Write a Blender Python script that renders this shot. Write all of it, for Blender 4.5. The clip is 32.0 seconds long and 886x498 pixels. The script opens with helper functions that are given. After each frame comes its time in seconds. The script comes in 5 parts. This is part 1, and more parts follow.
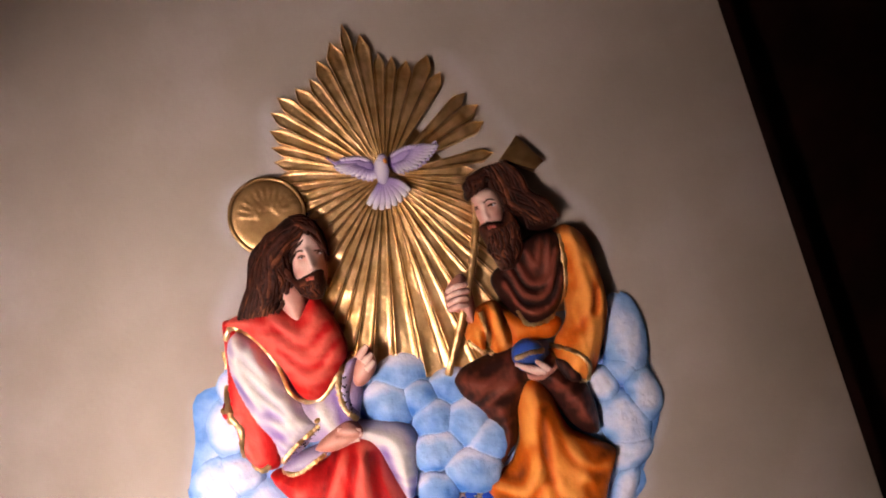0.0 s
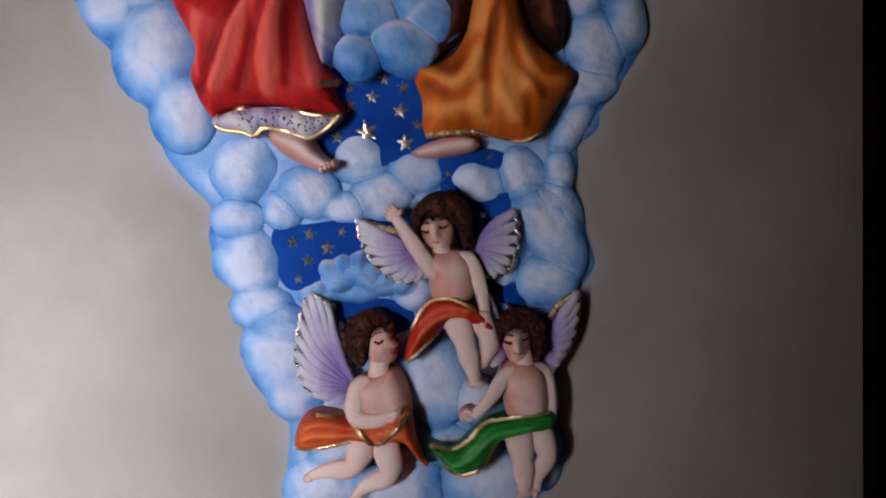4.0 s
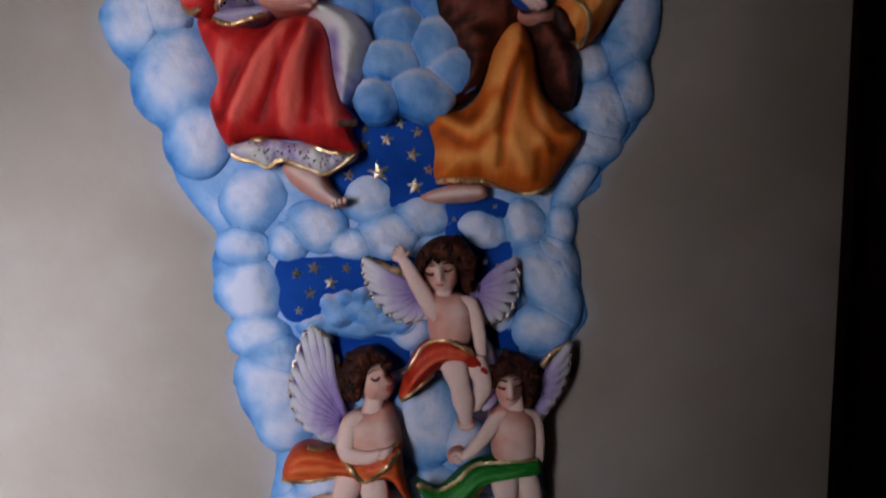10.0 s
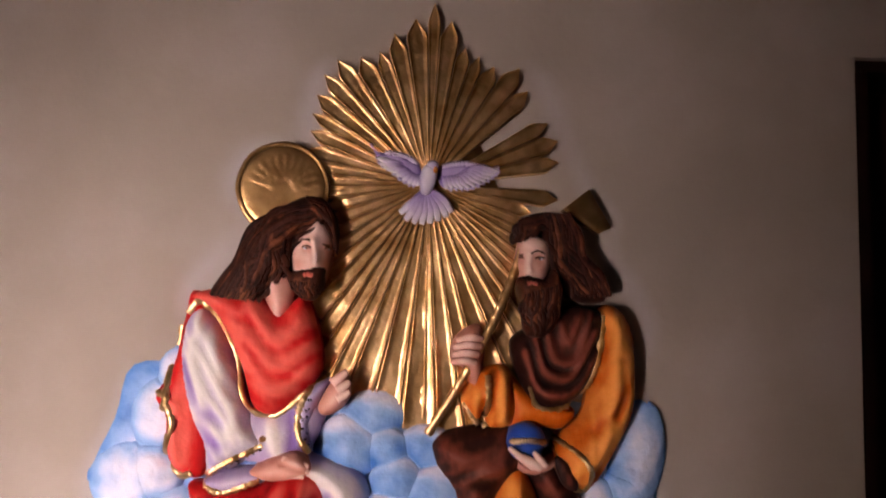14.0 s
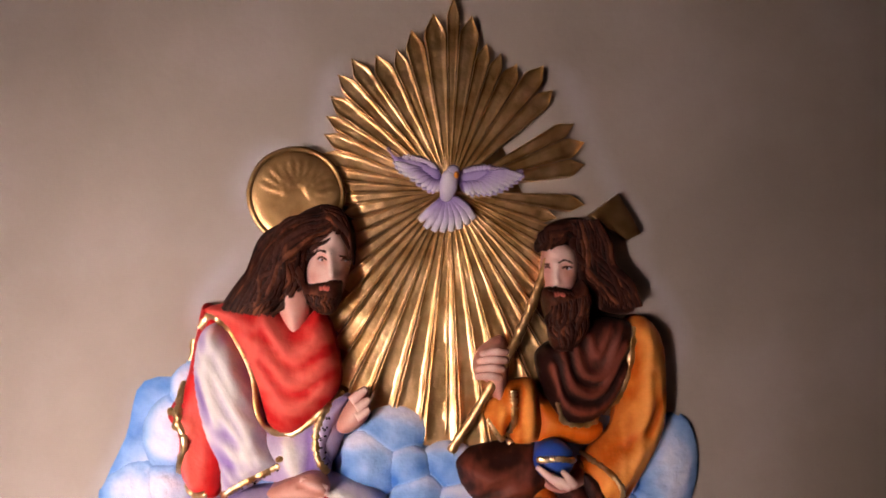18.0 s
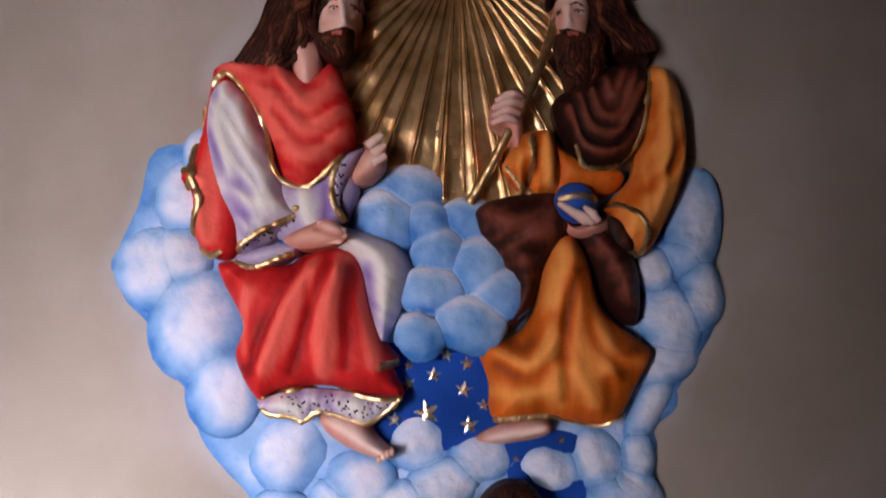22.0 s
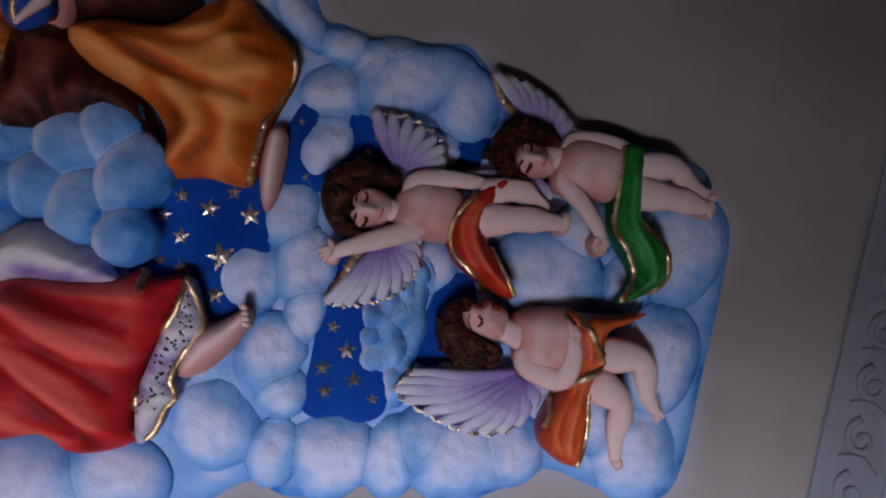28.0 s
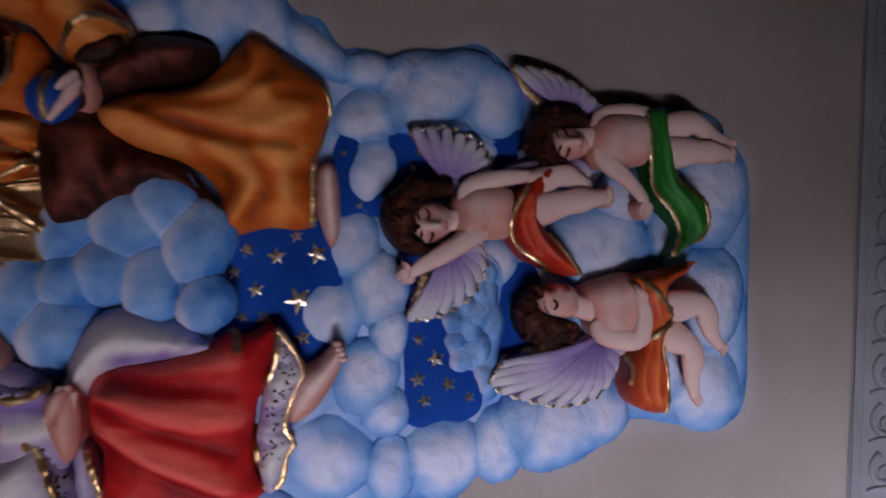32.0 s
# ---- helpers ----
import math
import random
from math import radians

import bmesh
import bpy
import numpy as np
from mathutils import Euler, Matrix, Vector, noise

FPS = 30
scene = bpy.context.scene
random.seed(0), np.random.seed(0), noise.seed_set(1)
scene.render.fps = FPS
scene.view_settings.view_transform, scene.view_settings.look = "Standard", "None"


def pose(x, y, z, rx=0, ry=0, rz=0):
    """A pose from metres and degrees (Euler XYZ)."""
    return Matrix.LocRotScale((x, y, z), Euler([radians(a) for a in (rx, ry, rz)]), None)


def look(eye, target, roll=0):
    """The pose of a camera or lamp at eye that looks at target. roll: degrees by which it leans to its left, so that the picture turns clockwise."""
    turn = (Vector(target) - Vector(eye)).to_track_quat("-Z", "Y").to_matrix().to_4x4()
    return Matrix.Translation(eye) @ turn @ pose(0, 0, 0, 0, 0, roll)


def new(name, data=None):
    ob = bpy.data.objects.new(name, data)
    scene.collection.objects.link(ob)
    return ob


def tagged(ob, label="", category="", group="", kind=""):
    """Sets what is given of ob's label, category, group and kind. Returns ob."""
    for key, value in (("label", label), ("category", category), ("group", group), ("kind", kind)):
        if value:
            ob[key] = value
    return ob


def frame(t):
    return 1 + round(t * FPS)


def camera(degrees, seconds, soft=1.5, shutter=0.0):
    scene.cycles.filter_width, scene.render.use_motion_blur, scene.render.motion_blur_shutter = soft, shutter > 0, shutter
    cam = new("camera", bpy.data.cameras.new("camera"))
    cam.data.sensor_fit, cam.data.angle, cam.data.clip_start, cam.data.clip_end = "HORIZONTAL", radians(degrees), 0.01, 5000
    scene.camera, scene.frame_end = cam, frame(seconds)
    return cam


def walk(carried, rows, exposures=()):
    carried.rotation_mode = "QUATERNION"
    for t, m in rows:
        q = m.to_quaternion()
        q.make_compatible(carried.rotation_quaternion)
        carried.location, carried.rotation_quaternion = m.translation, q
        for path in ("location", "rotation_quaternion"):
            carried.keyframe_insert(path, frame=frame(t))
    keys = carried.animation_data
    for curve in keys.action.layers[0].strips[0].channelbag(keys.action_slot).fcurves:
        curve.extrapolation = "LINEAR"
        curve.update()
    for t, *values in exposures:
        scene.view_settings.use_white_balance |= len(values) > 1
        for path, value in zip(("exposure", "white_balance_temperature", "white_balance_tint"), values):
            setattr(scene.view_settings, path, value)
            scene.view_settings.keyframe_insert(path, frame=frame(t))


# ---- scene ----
cam = camera(60.0, 32.0, soft=1.9, shutter=0.4)
PATH = [
    (0, (0.062, -0.952, 1.75), (0.116, 1.045, 1.831), -17.4),
    (0.5, (0.064, -0.947, 1.747), (0.089, 1.049, 1.876), -11.1),
    (1, (0.043, -0.932, 1.759), (0.074, 1.065, 1.846), -5.4),
    (1.5, (0.04, -0.944, 1.7), (0.041, 1.053, 1.807), -4.6),
    (2, (0.004, -0.938, 1.628), (0.068, 1.057, 1.752), -3.4),
    (2.5, (-0.008, -0.939, 1.534), (0.012, 1.056, 1.684), -4.4),
    (3, (0.02, -0.916, 1.458), (0.093, 1.079, 1.572), -2.9),
    (3.5, (0.032, -0.875, 1.354), (0.118, 1.116, 1.522), -1.3),
    (4, (0.086, -0.806, 1.371), (0.059, 1.19, 1.246), -2.0),
    (4.5, (0.1, -0.785, 1.32), (0.073, 1.209, 1.171), -1.5),
    (6.5, (0.087, -0.778, 1.31), (0.048, 1.215, 1.156), -0.0),
    (7, (0.086, -0.781, 1.306), (0.043, 1.213, 1.158), 0.7),
    (7.5, (0.087, -0.782, 1.304), (0.047, 1.213, 1.167), 1.3),
    (8, (0.087, -0.784, 1.311), (0.04, 1.21, 1.165), 1.2),
    (8.5, (0.072, -0.793, 1.307), (0.041, 1.202, 1.169), 1.3),
    (9, (0.034, -0.808, 1.28), (0.07, 1.191, 1.241), 1.6),
    (9.5, (0.056, -0.809, 1.35), (0.063, 1.189, 1.252), 1.7),
    (10, (0.026, -0.825, 1.381), (0.14, 1.171, 1.346), 2.5),
    (10.5, (0.027, -0.844, 1.423), (0.151, 1.149, 1.546), 2.1),
    (11, (0.007, -0.848, 1.505), (0.169, 1.136, 1.701), 1.6),
    (11.5, (0.019, -0.845, 1.551), (0.101, 1.142, 1.758), 1.9),
    (12, (0.021, -0.833, 1.568), (0.106, 1.156, 1.761), 2.3),
    (12.5, (0.028, -0.826, 1.628), (0.109, 1.165, 1.802), 2.5),
    (13, (0.008, -0.816, 1.695), (0.16, 1.176, 1.795), 1.4),
    (13.5, (0.023, -0.806, 1.715), (0.127, 1.188, 1.83), 0.7),
    (14, (0.027, -0.81, 1.775), (0.113, 1.183, 1.912), 0.7),
    (14.5, (0.021, -0.804, 1.823), (0.087, 1.193, 1.921), 1.5),
    (16.5, (0.005, -0.784, 1.896), (0.074, 1.215, 1.914), 0.3),
    (17, (0.006, -0.785, 1.871), (0.087, 1.213, 1.911), 0.3),
    (17.5, (0.01, -0.778, 1.835), (0.084, 1.219, 1.889), 0.3),
    (18, (0.012, -0.774, 1.812), (0.085, 1.223, 1.881), 0.2),
    (18.5, (0.005, -0.768, 1.802), (0.071, 1.23, 1.877), 0.2),
    (19, (-0.008, -0.756, 1.782), (0.084, 1.24, 1.872), 0.1),
    (19.5, (0.004, -0.765, 1.735), (0.081, 1.23, 1.869), 1.0),
    (20, (0.001, -0.763, 1.692), (0.086, 1.231, 1.831), 1.5),
    (20.5, (0.009, -0.761, 1.651), (0.068, 1.232, 1.805), -0.2),
    (21, (0.019, -0.752, 1.591), (0.029, 1.237, 1.799), -1.5),
    (21.5, (-0.005, -0.749, 1.571), (0.039, 1.24, 1.777), -1.4),
    (22, (-0.004, -0.743, 1.516), (0.064, 1.243, 1.741), -2.0),
    (22.5, (-0.004, -0.731, 1.471), (0.061, 1.259, 1.656), -2.3),
    (23, (-0.002, -0.727, 1.423), (0.049, 1.263, 1.624), -3.0),
    (23.5, (0.011, -0.725, 1.366), (0.075, 1.267, 1.529), -2.6),
    (24, (0.019, -0.714, 1.338), (0.113, 1.283, 1.289), -4.2),
    (24.5, (0.018, -0.711, 1.316), (0.102, 1.286, 1.236), -4.5),
    (26.5, (-0.023, -0.696, 1.314), (0.227, 1.269, 1.041), -38.9),
    (27, (-0.023, -0.699, 1.342), (0.16, 1.275, 1.074), -50.2),
    (27.5, (-0.018, -0.67, 1.325), (0.165, 1.309, 1.104), -60.3),
    (28, (0.0, -0.646, 1.326), (0.18, 1.339, 1.16), -73.7),
    (28.5, (-0.021, -0.612, 1.31), (0.164, 1.374, 1.164), -77.7),
    (29, (0.002, -0.566, 1.269), (0.187, 1.418, 1.101), -81.0),
    (29.5, (0.013, -0.559, 1.261), (0.187, 1.427, 1.109), -83.7),
    (30, (0.01, -0.57, 1.257), (0.188, 1.414, 1.075), -84.8),
    (30.5, (0.008, -0.573, 1.262), (0.175, 1.412, 1.083), -85.4),
    (31, (0.009, -0.575, 1.265), (0.176, 1.41, 1.094), -85.6),
    (31.5, (0.029, -0.597, 1.345), (0.109, 1.38, 1.054), -86.7),
    (32, (0.031, -0.659, 1.458), (0.089, 1.299, 1.057), -86.7),
]
EXPOSURES = [(0, 0.89, 7900, 33), (1.5, 0.53, 7600, 31), (3, 0.1, 6500, 20), (4, -0.47, 6050, 17), (4.5, -0.53, 5850, 16), (9, -0.7, 5850, 16), (10, -0.8, 6050, 18), (11, -0.25, 6500, 22), (12, -0.05, 6900, 27), (14.5, 0.53, 7900, 37),
             (17, 0.67, 7900, 37), (18.5, 0.64, 7700, 35), (20, 0.37, 7300, 33), (21.5, -0.01, 6800, 29), (23, -0.23, 6300, 22), (24.5, -0.92, 5850, 20), (27, -1.03, 5700, 26), (29, -1.12, 5700, 26), (30.5, -1.02, 5750, 26), (32, -1.12, 6000, 31)]
walk(cam, [(t, look(eye, target, roll)) for t, eye, target, roll in PATH], EXPOSURES)

# ---- light: daylight through an unseen, added opening beside the wall, on the near side of the room ----
world = bpy.data.worlds.new("world")
scene.world = world
world.use_nodes = True
sky = world.node_tree.nodes.new("ShaderNodeTexSky")
sky.sky_type, sky.sun_disc = "NISHITA", False
sky.sun_elevation, sky.sun_rotation = radians(40), radians(250)
world.node_tree.links.new(sky.outputs[0], world.node_tree.nodes["Background"].inputs[0])
world.node_tree.nodes["Background"].inputs[1].default_value = 0.1


def area_lamp(name, place, target, wide, high, watts, colour):
    data = bpy.data.lights.new(name, "AREA")
    data.shape, data.size, data.size_y, data.energy, data.color = "RECTANGLE", wide, high, watts, colour
    ob = new(name, data)
    ob.matrix_world = look(place, target)
    return ob


# unseen lamp for the daylight from the left, set beyond the added opening
area_lamp("left_daylight", (-2.204, -5.084, 1.225), (-0.95, -3.6, 1.10), 2.05, 2.17, 800, (1.0, 0.985, 0.965))
# lamp added to brighten the lower wall; the opening's head cuts it above
area_lamp("low_wall_lamp", (-1.628, -4.341, 2.486), (-0.95, -1.6, 1.30), 1.29, 1.4, 2300, (0.93, 0.965, 1.0))

# ---- materials ----


def material(name, colours, rough=0.6, metal=0.0, scale=30.0, bump=0.1, grain=250.0, tint=None, spec=0.5, detail=4.0, light=None, streak=0.0, lie=(150, 28), mottle=0.8):
    """colours: two tones mixed by cloudy noise; tint, light: further tones that the brushed paint attribute blends in; streak: how far brush strokes show; mottle: how far the noise shifts the tones."""
    m = bpy.data.materials.new(name)
    m.use_nodes = True
    nodes, links = m.node_tree.nodes, m.node_tree.links
    p = nodes["Principled BSDF"]
    co = nodes.new("ShaderNodeTexCoord").outputs["Object"]
    n1, n2 = nodes.new("ShaderNodeTexNoise"), nodes.new("ShaderNodeTexNoise")
    for n, s, d in ((n1, scale, detail), (n2, grain, 3.0)):
        n.inputs["Scale"].default_value, n.inputs["Detail"].default_value = s, d
        links.new(co, n.inputs["Vector"])
    ramp = nodes.new("ShaderNodeValToRGB")
    ramp.color_ramp.elements[0].position, ramp.color_ramp.elements[1].position = 0.35, 0.65
    for e, c in zip(ramp.color_ramp.elements, colours):
        e.color = (*c, 1)
    links.new(n1.outputs[0], ramp.inputs[0])
    out = ramp.outputs[0]
    if tint:
        at = nodes.new("ShaderNodeAttribute")
        at.attribute_name = "brushed"
        wob = nodes.new("ShaderNodeMath")
        wob.operation = "MULTIPLY_ADD"
        links.new(n1.outputs[0], wob.inputs[0])
        wob.inputs[1].default_value = mottle
        sub = nodes.new("ShaderNodeMath")
        sub.operation, sub.inputs[1].default_value = "SUBTRACT", mottle / 2
        links.new(at.outputs["Fac"], sub.inputs[0])
        links.new(sub.outputs[0], wob.inputs[2])
        mix = nodes.new("ShaderNodeMix")
        mix.data_type = "RGBA"
        links.new(wob.outputs[0], mix.inputs["Factor"])
        links.new(out, mix.inputs["A"])
        mix.inputs["B"].default_value = (*tint, 1)
        out = mix.outputs["Result"]
        if streak:
            # long strokes that bend with a slow drift
            drift = nodes.new("ShaderNodeTexNoise")
            drift.inputs["Scale"].default_value = 14
            links.new(co, drift.inputs["Vector"])
            bend = nodes.new("ShaderNodeMix")
            bend.data_type, bend.blend_type = "RGBA", "LINEAR_LIGHT"
            bend.inputs["Factor"].default_value = 0.010
            links.new(co, bend.inputs["A"])
            links.new(drift.outputs["Color"], bend.inputs["B"])
            m1 = nodes.new("ShaderNodeMapping")
            m1.inputs["Scale"].default_value = (lie[0], 40, lie[1])
            links.new(bend.outputs["Result"], m1.inputs["Vector"])
            hair = nodes.new("ShaderNodeTexNoise")
            hair.inputs["Scale"].default_value, hair.inputs["Detail"].default_value = 1.0, 3.0
            links.new(m1.outputs[0], hair.inputs["Vector"])
            st = nodes.new("ShaderNodeMath")
            st.operation, st.inputs[1].default_value = "MULTIPLY_ADD", streak
            links.new(hair.outputs[0], st.inputs[0])
            links.new(wob.outputs[0], st.inputs[2])
            wob = nodes.new("ShaderNodeMath")
            wob.operation, wob.inputs[1].default_value = "SUBTRACT", streak * 0.5
            links.new(st.outputs[0], wob.inputs[0])
        if light:
            lo, hi = nodes.new("ShaderNodeMapRange"), nodes.new("ShaderNodeMapRange")
            lo.inputs["From Max"].default_value, hi.inputs["From Min"].default_value = 0.55, 0.55
            top = nodes.new("ShaderNodeMix")
            top.data_type = "RGBA"
            links.new(wob.outputs[0], lo.inputs["Value"])
            links.new(wob.outputs[0], hi.inputs["Value"])
            links.new(lo.outputs[0], mix.inputs["Factor"])
            links.new(hi.outputs[0], top.inputs["Factor"])
            links.new(out, top.inputs["A"])
            top.inputs["B"].default_value = (*light, 1)
            out = top.outputs["Result"]
        else:
            links.new(wob.outputs[0], mix.inputs["Factor"])
    links.new(out, p.inputs["Base Color"])
    p.inputs["Metallic"].default_value = metal
    p.inputs["Specular IOR Level"].default_value = spec if metal else 0.45 * spec
    rr = nodes.new("ShaderNodeMapRange")
    rr.inputs["To Min"].default_value, rr.inputs["To Max"].default_value = max(0.05, rough - 0.1), rough + 0.1
    links.new(n2.outputs[0], rr.inputs["Value"])
    links.new(rr.outputs[0], p.inputs["Roughness"])
    b = nodes.new("ShaderNodeBump")
    b.inputs["Strength"].default_value, b.inputs["Distance"].default_value = bump, 0.004
    both = nodes.new("ShaderNodeMath")
    both.operation = "ADD"
    links.new(n1.outputs[0], both.inputs[0])
    links.new(n2.outputs[0], both.inputs[1])
    links.new(both.outputs[0], b.inputs["Height"])
    links.new(b.outputs[0], p.inputs["Normal"])
    return m


PLASTER = material("painted_plaster", ((0.346, 0.301, 0.258), (0.422, 0.369, 0.320)), 0.75, 0, 5.0, 0.10, 90, tint=(0.50, 0.49, 0.56), spec=0.2, detail=7.0)
CEILING = material("ceiling_paint", ((0.27, 0.195, 0.145), (0.31, 0.225, 0.17)), 0.9, 0, 2.0, 0.05)
FLOORING = material("floor_tile", ((0.17, 0.11, 0.08), (0.22, 0.14, 0.10)), 0.5, 0, 6.0, 0.05)
UNLIT_WOOD = material("unlit_wood", ((0.010, 0.004, 0.003), (0.02, 0.006, 0.005)), 0.7, 0, 14, 0.1, spec=0.2)
MOULDING = material("moulding_paint", ((0.25, 0.25, 0.265), (0.33, 0.33, 0.345)), 0.6, 0, 12, 0.1, spec=0.3)
CLOUD = material("cloud_paint", ((0.035, 0.19, 0.56), (0.07, 0.27, 0.66)), 0.5, 0, 34, 0.5, 110, tint=(0.27, 0.47, 0.79), light=(0.68, 0.72, 0.89), spec=0.28, detail=6.0, streak=0.35, lie=(60, 60))
NIGHT = material("starry_blue_paint", ((0.005, 0.045, 0.27), (0.010, 0.072, 0.38)), 0.7, 0, 16, 0.1, 200, spec=0.12)
GOLD = material("gold_leaf", ((0.52, 0.295, 0.11), (0.88, 0.59, 0.30)), 0.33, 0.94, 38, 0.22, 130)
PALE_GOLD = material("pale_gold_leaf", ((0.62, 0.50, 0.34), (0.82, 0.72, 0.56)), 0.28, 0.9, 60, 0.3, 200)
GILDING = material("gold_trim_paint", ((0.48, 0.29, 0.11), (0.86, 0.64, 0.36)), 0.32, 0.93, 60, 0.25, 200)
# darker copy of the gold, with the dim reflection put into its colour
GOLD_DARK = material("darkened_gold", ((0.24, 0.13, 0.05), (0.46, 0.28, 0.12)), 0.33, 0.92, 30, 0.06, 130)
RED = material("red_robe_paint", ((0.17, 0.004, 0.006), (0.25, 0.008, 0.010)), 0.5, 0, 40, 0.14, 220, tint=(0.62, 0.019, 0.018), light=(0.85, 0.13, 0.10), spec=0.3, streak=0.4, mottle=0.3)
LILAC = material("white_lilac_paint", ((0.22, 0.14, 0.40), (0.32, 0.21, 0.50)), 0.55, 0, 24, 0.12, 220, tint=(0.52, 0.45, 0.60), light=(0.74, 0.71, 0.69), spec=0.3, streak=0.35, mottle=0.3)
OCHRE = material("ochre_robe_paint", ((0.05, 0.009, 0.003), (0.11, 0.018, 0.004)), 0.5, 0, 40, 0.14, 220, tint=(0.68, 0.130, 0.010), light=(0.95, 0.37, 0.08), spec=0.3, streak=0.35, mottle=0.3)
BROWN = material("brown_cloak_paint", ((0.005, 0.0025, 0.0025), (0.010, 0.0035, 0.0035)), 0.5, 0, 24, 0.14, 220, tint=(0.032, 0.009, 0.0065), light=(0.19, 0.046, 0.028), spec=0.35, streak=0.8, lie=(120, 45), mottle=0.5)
HAIR = material("brown_hair_paint", ((0.008, 0.0035, 0.003), (0.016, 0.006, 0.004)), 0.5, 0, 60, 0.2, 300, tint=(0.062, 0.017, 0.010), light=(0.30, 0.098, 0.042), spec=0.25, streak=0.6, lie=(160, 60))
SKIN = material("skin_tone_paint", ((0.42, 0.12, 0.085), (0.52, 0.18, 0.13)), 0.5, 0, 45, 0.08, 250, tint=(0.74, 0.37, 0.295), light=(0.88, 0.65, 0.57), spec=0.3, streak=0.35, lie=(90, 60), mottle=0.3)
DOVE = material("lilac_white_paint", ((0.20, 0.12, 0.40), (0.30, 0.20, 0.52)), 0.5, 0, 30, 0.1, 250, tint=(0.46, 0.38, 0.60), light=(0.66, 0.63, 0.68), spec=0.3, streak=0.4)
BEAK = material("orange_paint", ((0.6, 0.2, 0.03), (0.65, 0.25, 0.04)), 0.5)
LIPS = material("rose_paint", ((0.50, 0.09, 0.07), (0.60, 0.15, 0.11)), 0.45)
BLUE_ORB = material("blue_orb_paint", ((0.01, 0.06, 0.30), (0.02, 0.09, 0.40)), 0.35, 0, 30, 0.08)
ORANGE = material("orange_drape_paint", ((0.16, 0.010, 0.003), (0.24, 0.016, 0.005)), 0.42, 0, 26, 0.14, 220, tint=(0.60, 0.070, 0.011), light=(0.84, 0.19, 0.05), streak=0.5, lie=(50, 130), mottle=0.3)
SCARLET = material("scarlet_drape_paint", ((0.15, 0.006, 0.003), (0.22, 0.010, 0.004)), 0.42, 0, 26, 0.14, 220, tint=(0.54, 0.030, 0.011), light=(0.74, 0.12, 0.05), streak=0.5, mottle=0.3)
GREEN = material("green_drape_paint", ((0.006, 0.05, 0.008), (0.010, 0.08, 0.012)), 0.42, 0, 26, 0.14, 220, tint=(0.016, 0.19, 0.022), light=(0.07, 0.38, 0.07), streak=0.5, lie=(50, 130), mottle=0.3)

# ---- shape helpers; places on the wall are (x, z), the wall's face is y = 0 and the room lies at y < 0 ----


def curve(points, n=60, closed=False):
    """A smooth line of n points through the given ones, of any dimension."""
    p = np.array(points, float)
    k = len(p)
    if closed:
        p = np.concatenate([p[-1:], p, p[:2]])
        spans = k
    else:
        p = np.concatenate([2 * p[:1] - p[1:2], p, 2 * p[-1:] - p[-2:-1]])
        spans = k - 1
    s = np.linspace(0, spans, n, endpoint=not closed)
    i = np.minimum(s.astype(int), spans - 1)
    t = (s - i)[:, None]
    a, b, c, d = p[i], p[i + 1], p[i + 2], p[i + 3]
    return 0.5 * (2 * b + (c - a) * t + (2 * a - 5 * b + 4 * c - d) * t**2 + (3 * b - a - 3 * c + d) * t**3)


def far_from(q, line, closed=False):
    """The distance of each of the points q from a polyline, in the plane."""
    a = line if closed else line[:-1]
    b = np.roll(line, -1, 0) if closed else line[1:]
    ab = b - a
    t = np.clip(((q[:, None] - a) * ab).sum(-1) / np.maximum((ab**2).sum(-1), 1e-12), 0, 1)
    return np.linalg.norm(q[:, None] - (a + t[..., None] * ab), axis=-1).min(1)


def inside(q, line):
    x, z = q[:, :1], q[:, 1:]
    a, b = line, np.roll(line, -1, 0)
    cross = ((a[:, 1] > z) != (b[:, 1] > z)) & (x < (b[:, 0] - a[:, 0]) * (z - a[:, 1]) / (b[:, 1] - a[:, 1] + 1e-12) + a[:, 0])
    return cross.sum(1) % 2 == 1


def pleats(origin, count, amp, reach=0.05, seed=0.0, wave=0.35):
    """Folds of cloth that spread from a point: count of them to the radian."""
    def f(p):
        d = p - np.array(origin)
        r, a = np.hypot(d[:, 0], d[:, 1]), np.arctan2(d[:, 0], -d[:, 1])
        a = a + wave * 0.12 * np.sin(r * 28 + seed) + 0.05 * np.sin(a * 7 + seed)
        s = np.sin(a * count * 2 * np.pi / 1.0 + seed) * 0.7 + 0.45 * np.sin(a * count * 3.7 * np.pi + 1.7 * seed + r * 10)
        return amp * s * np.clip(r / reach, 0, 1)
    return f


def creases(turn, size, amp, seed=0.0, stretch=4.0):
    """Crumples of cloth drawn out along a bearing in degrees from the level."""
    c, s = math.cos(radians(turn)), math.sin(radians(turn))
    def f(p):
        u, w = (p[:, 0] * c + p[:, 1] * s) / (size * stretch), (-p[:, 0] * s + p[:, 1] * c) / size
        return amp * np.array([1 - 2.2 * abs(noise.noise((a, seed, b))) for a, b in zip(u, w)])
    return f


RELIEF = 0.58  # how far the modelling stands out, against its drawn depth


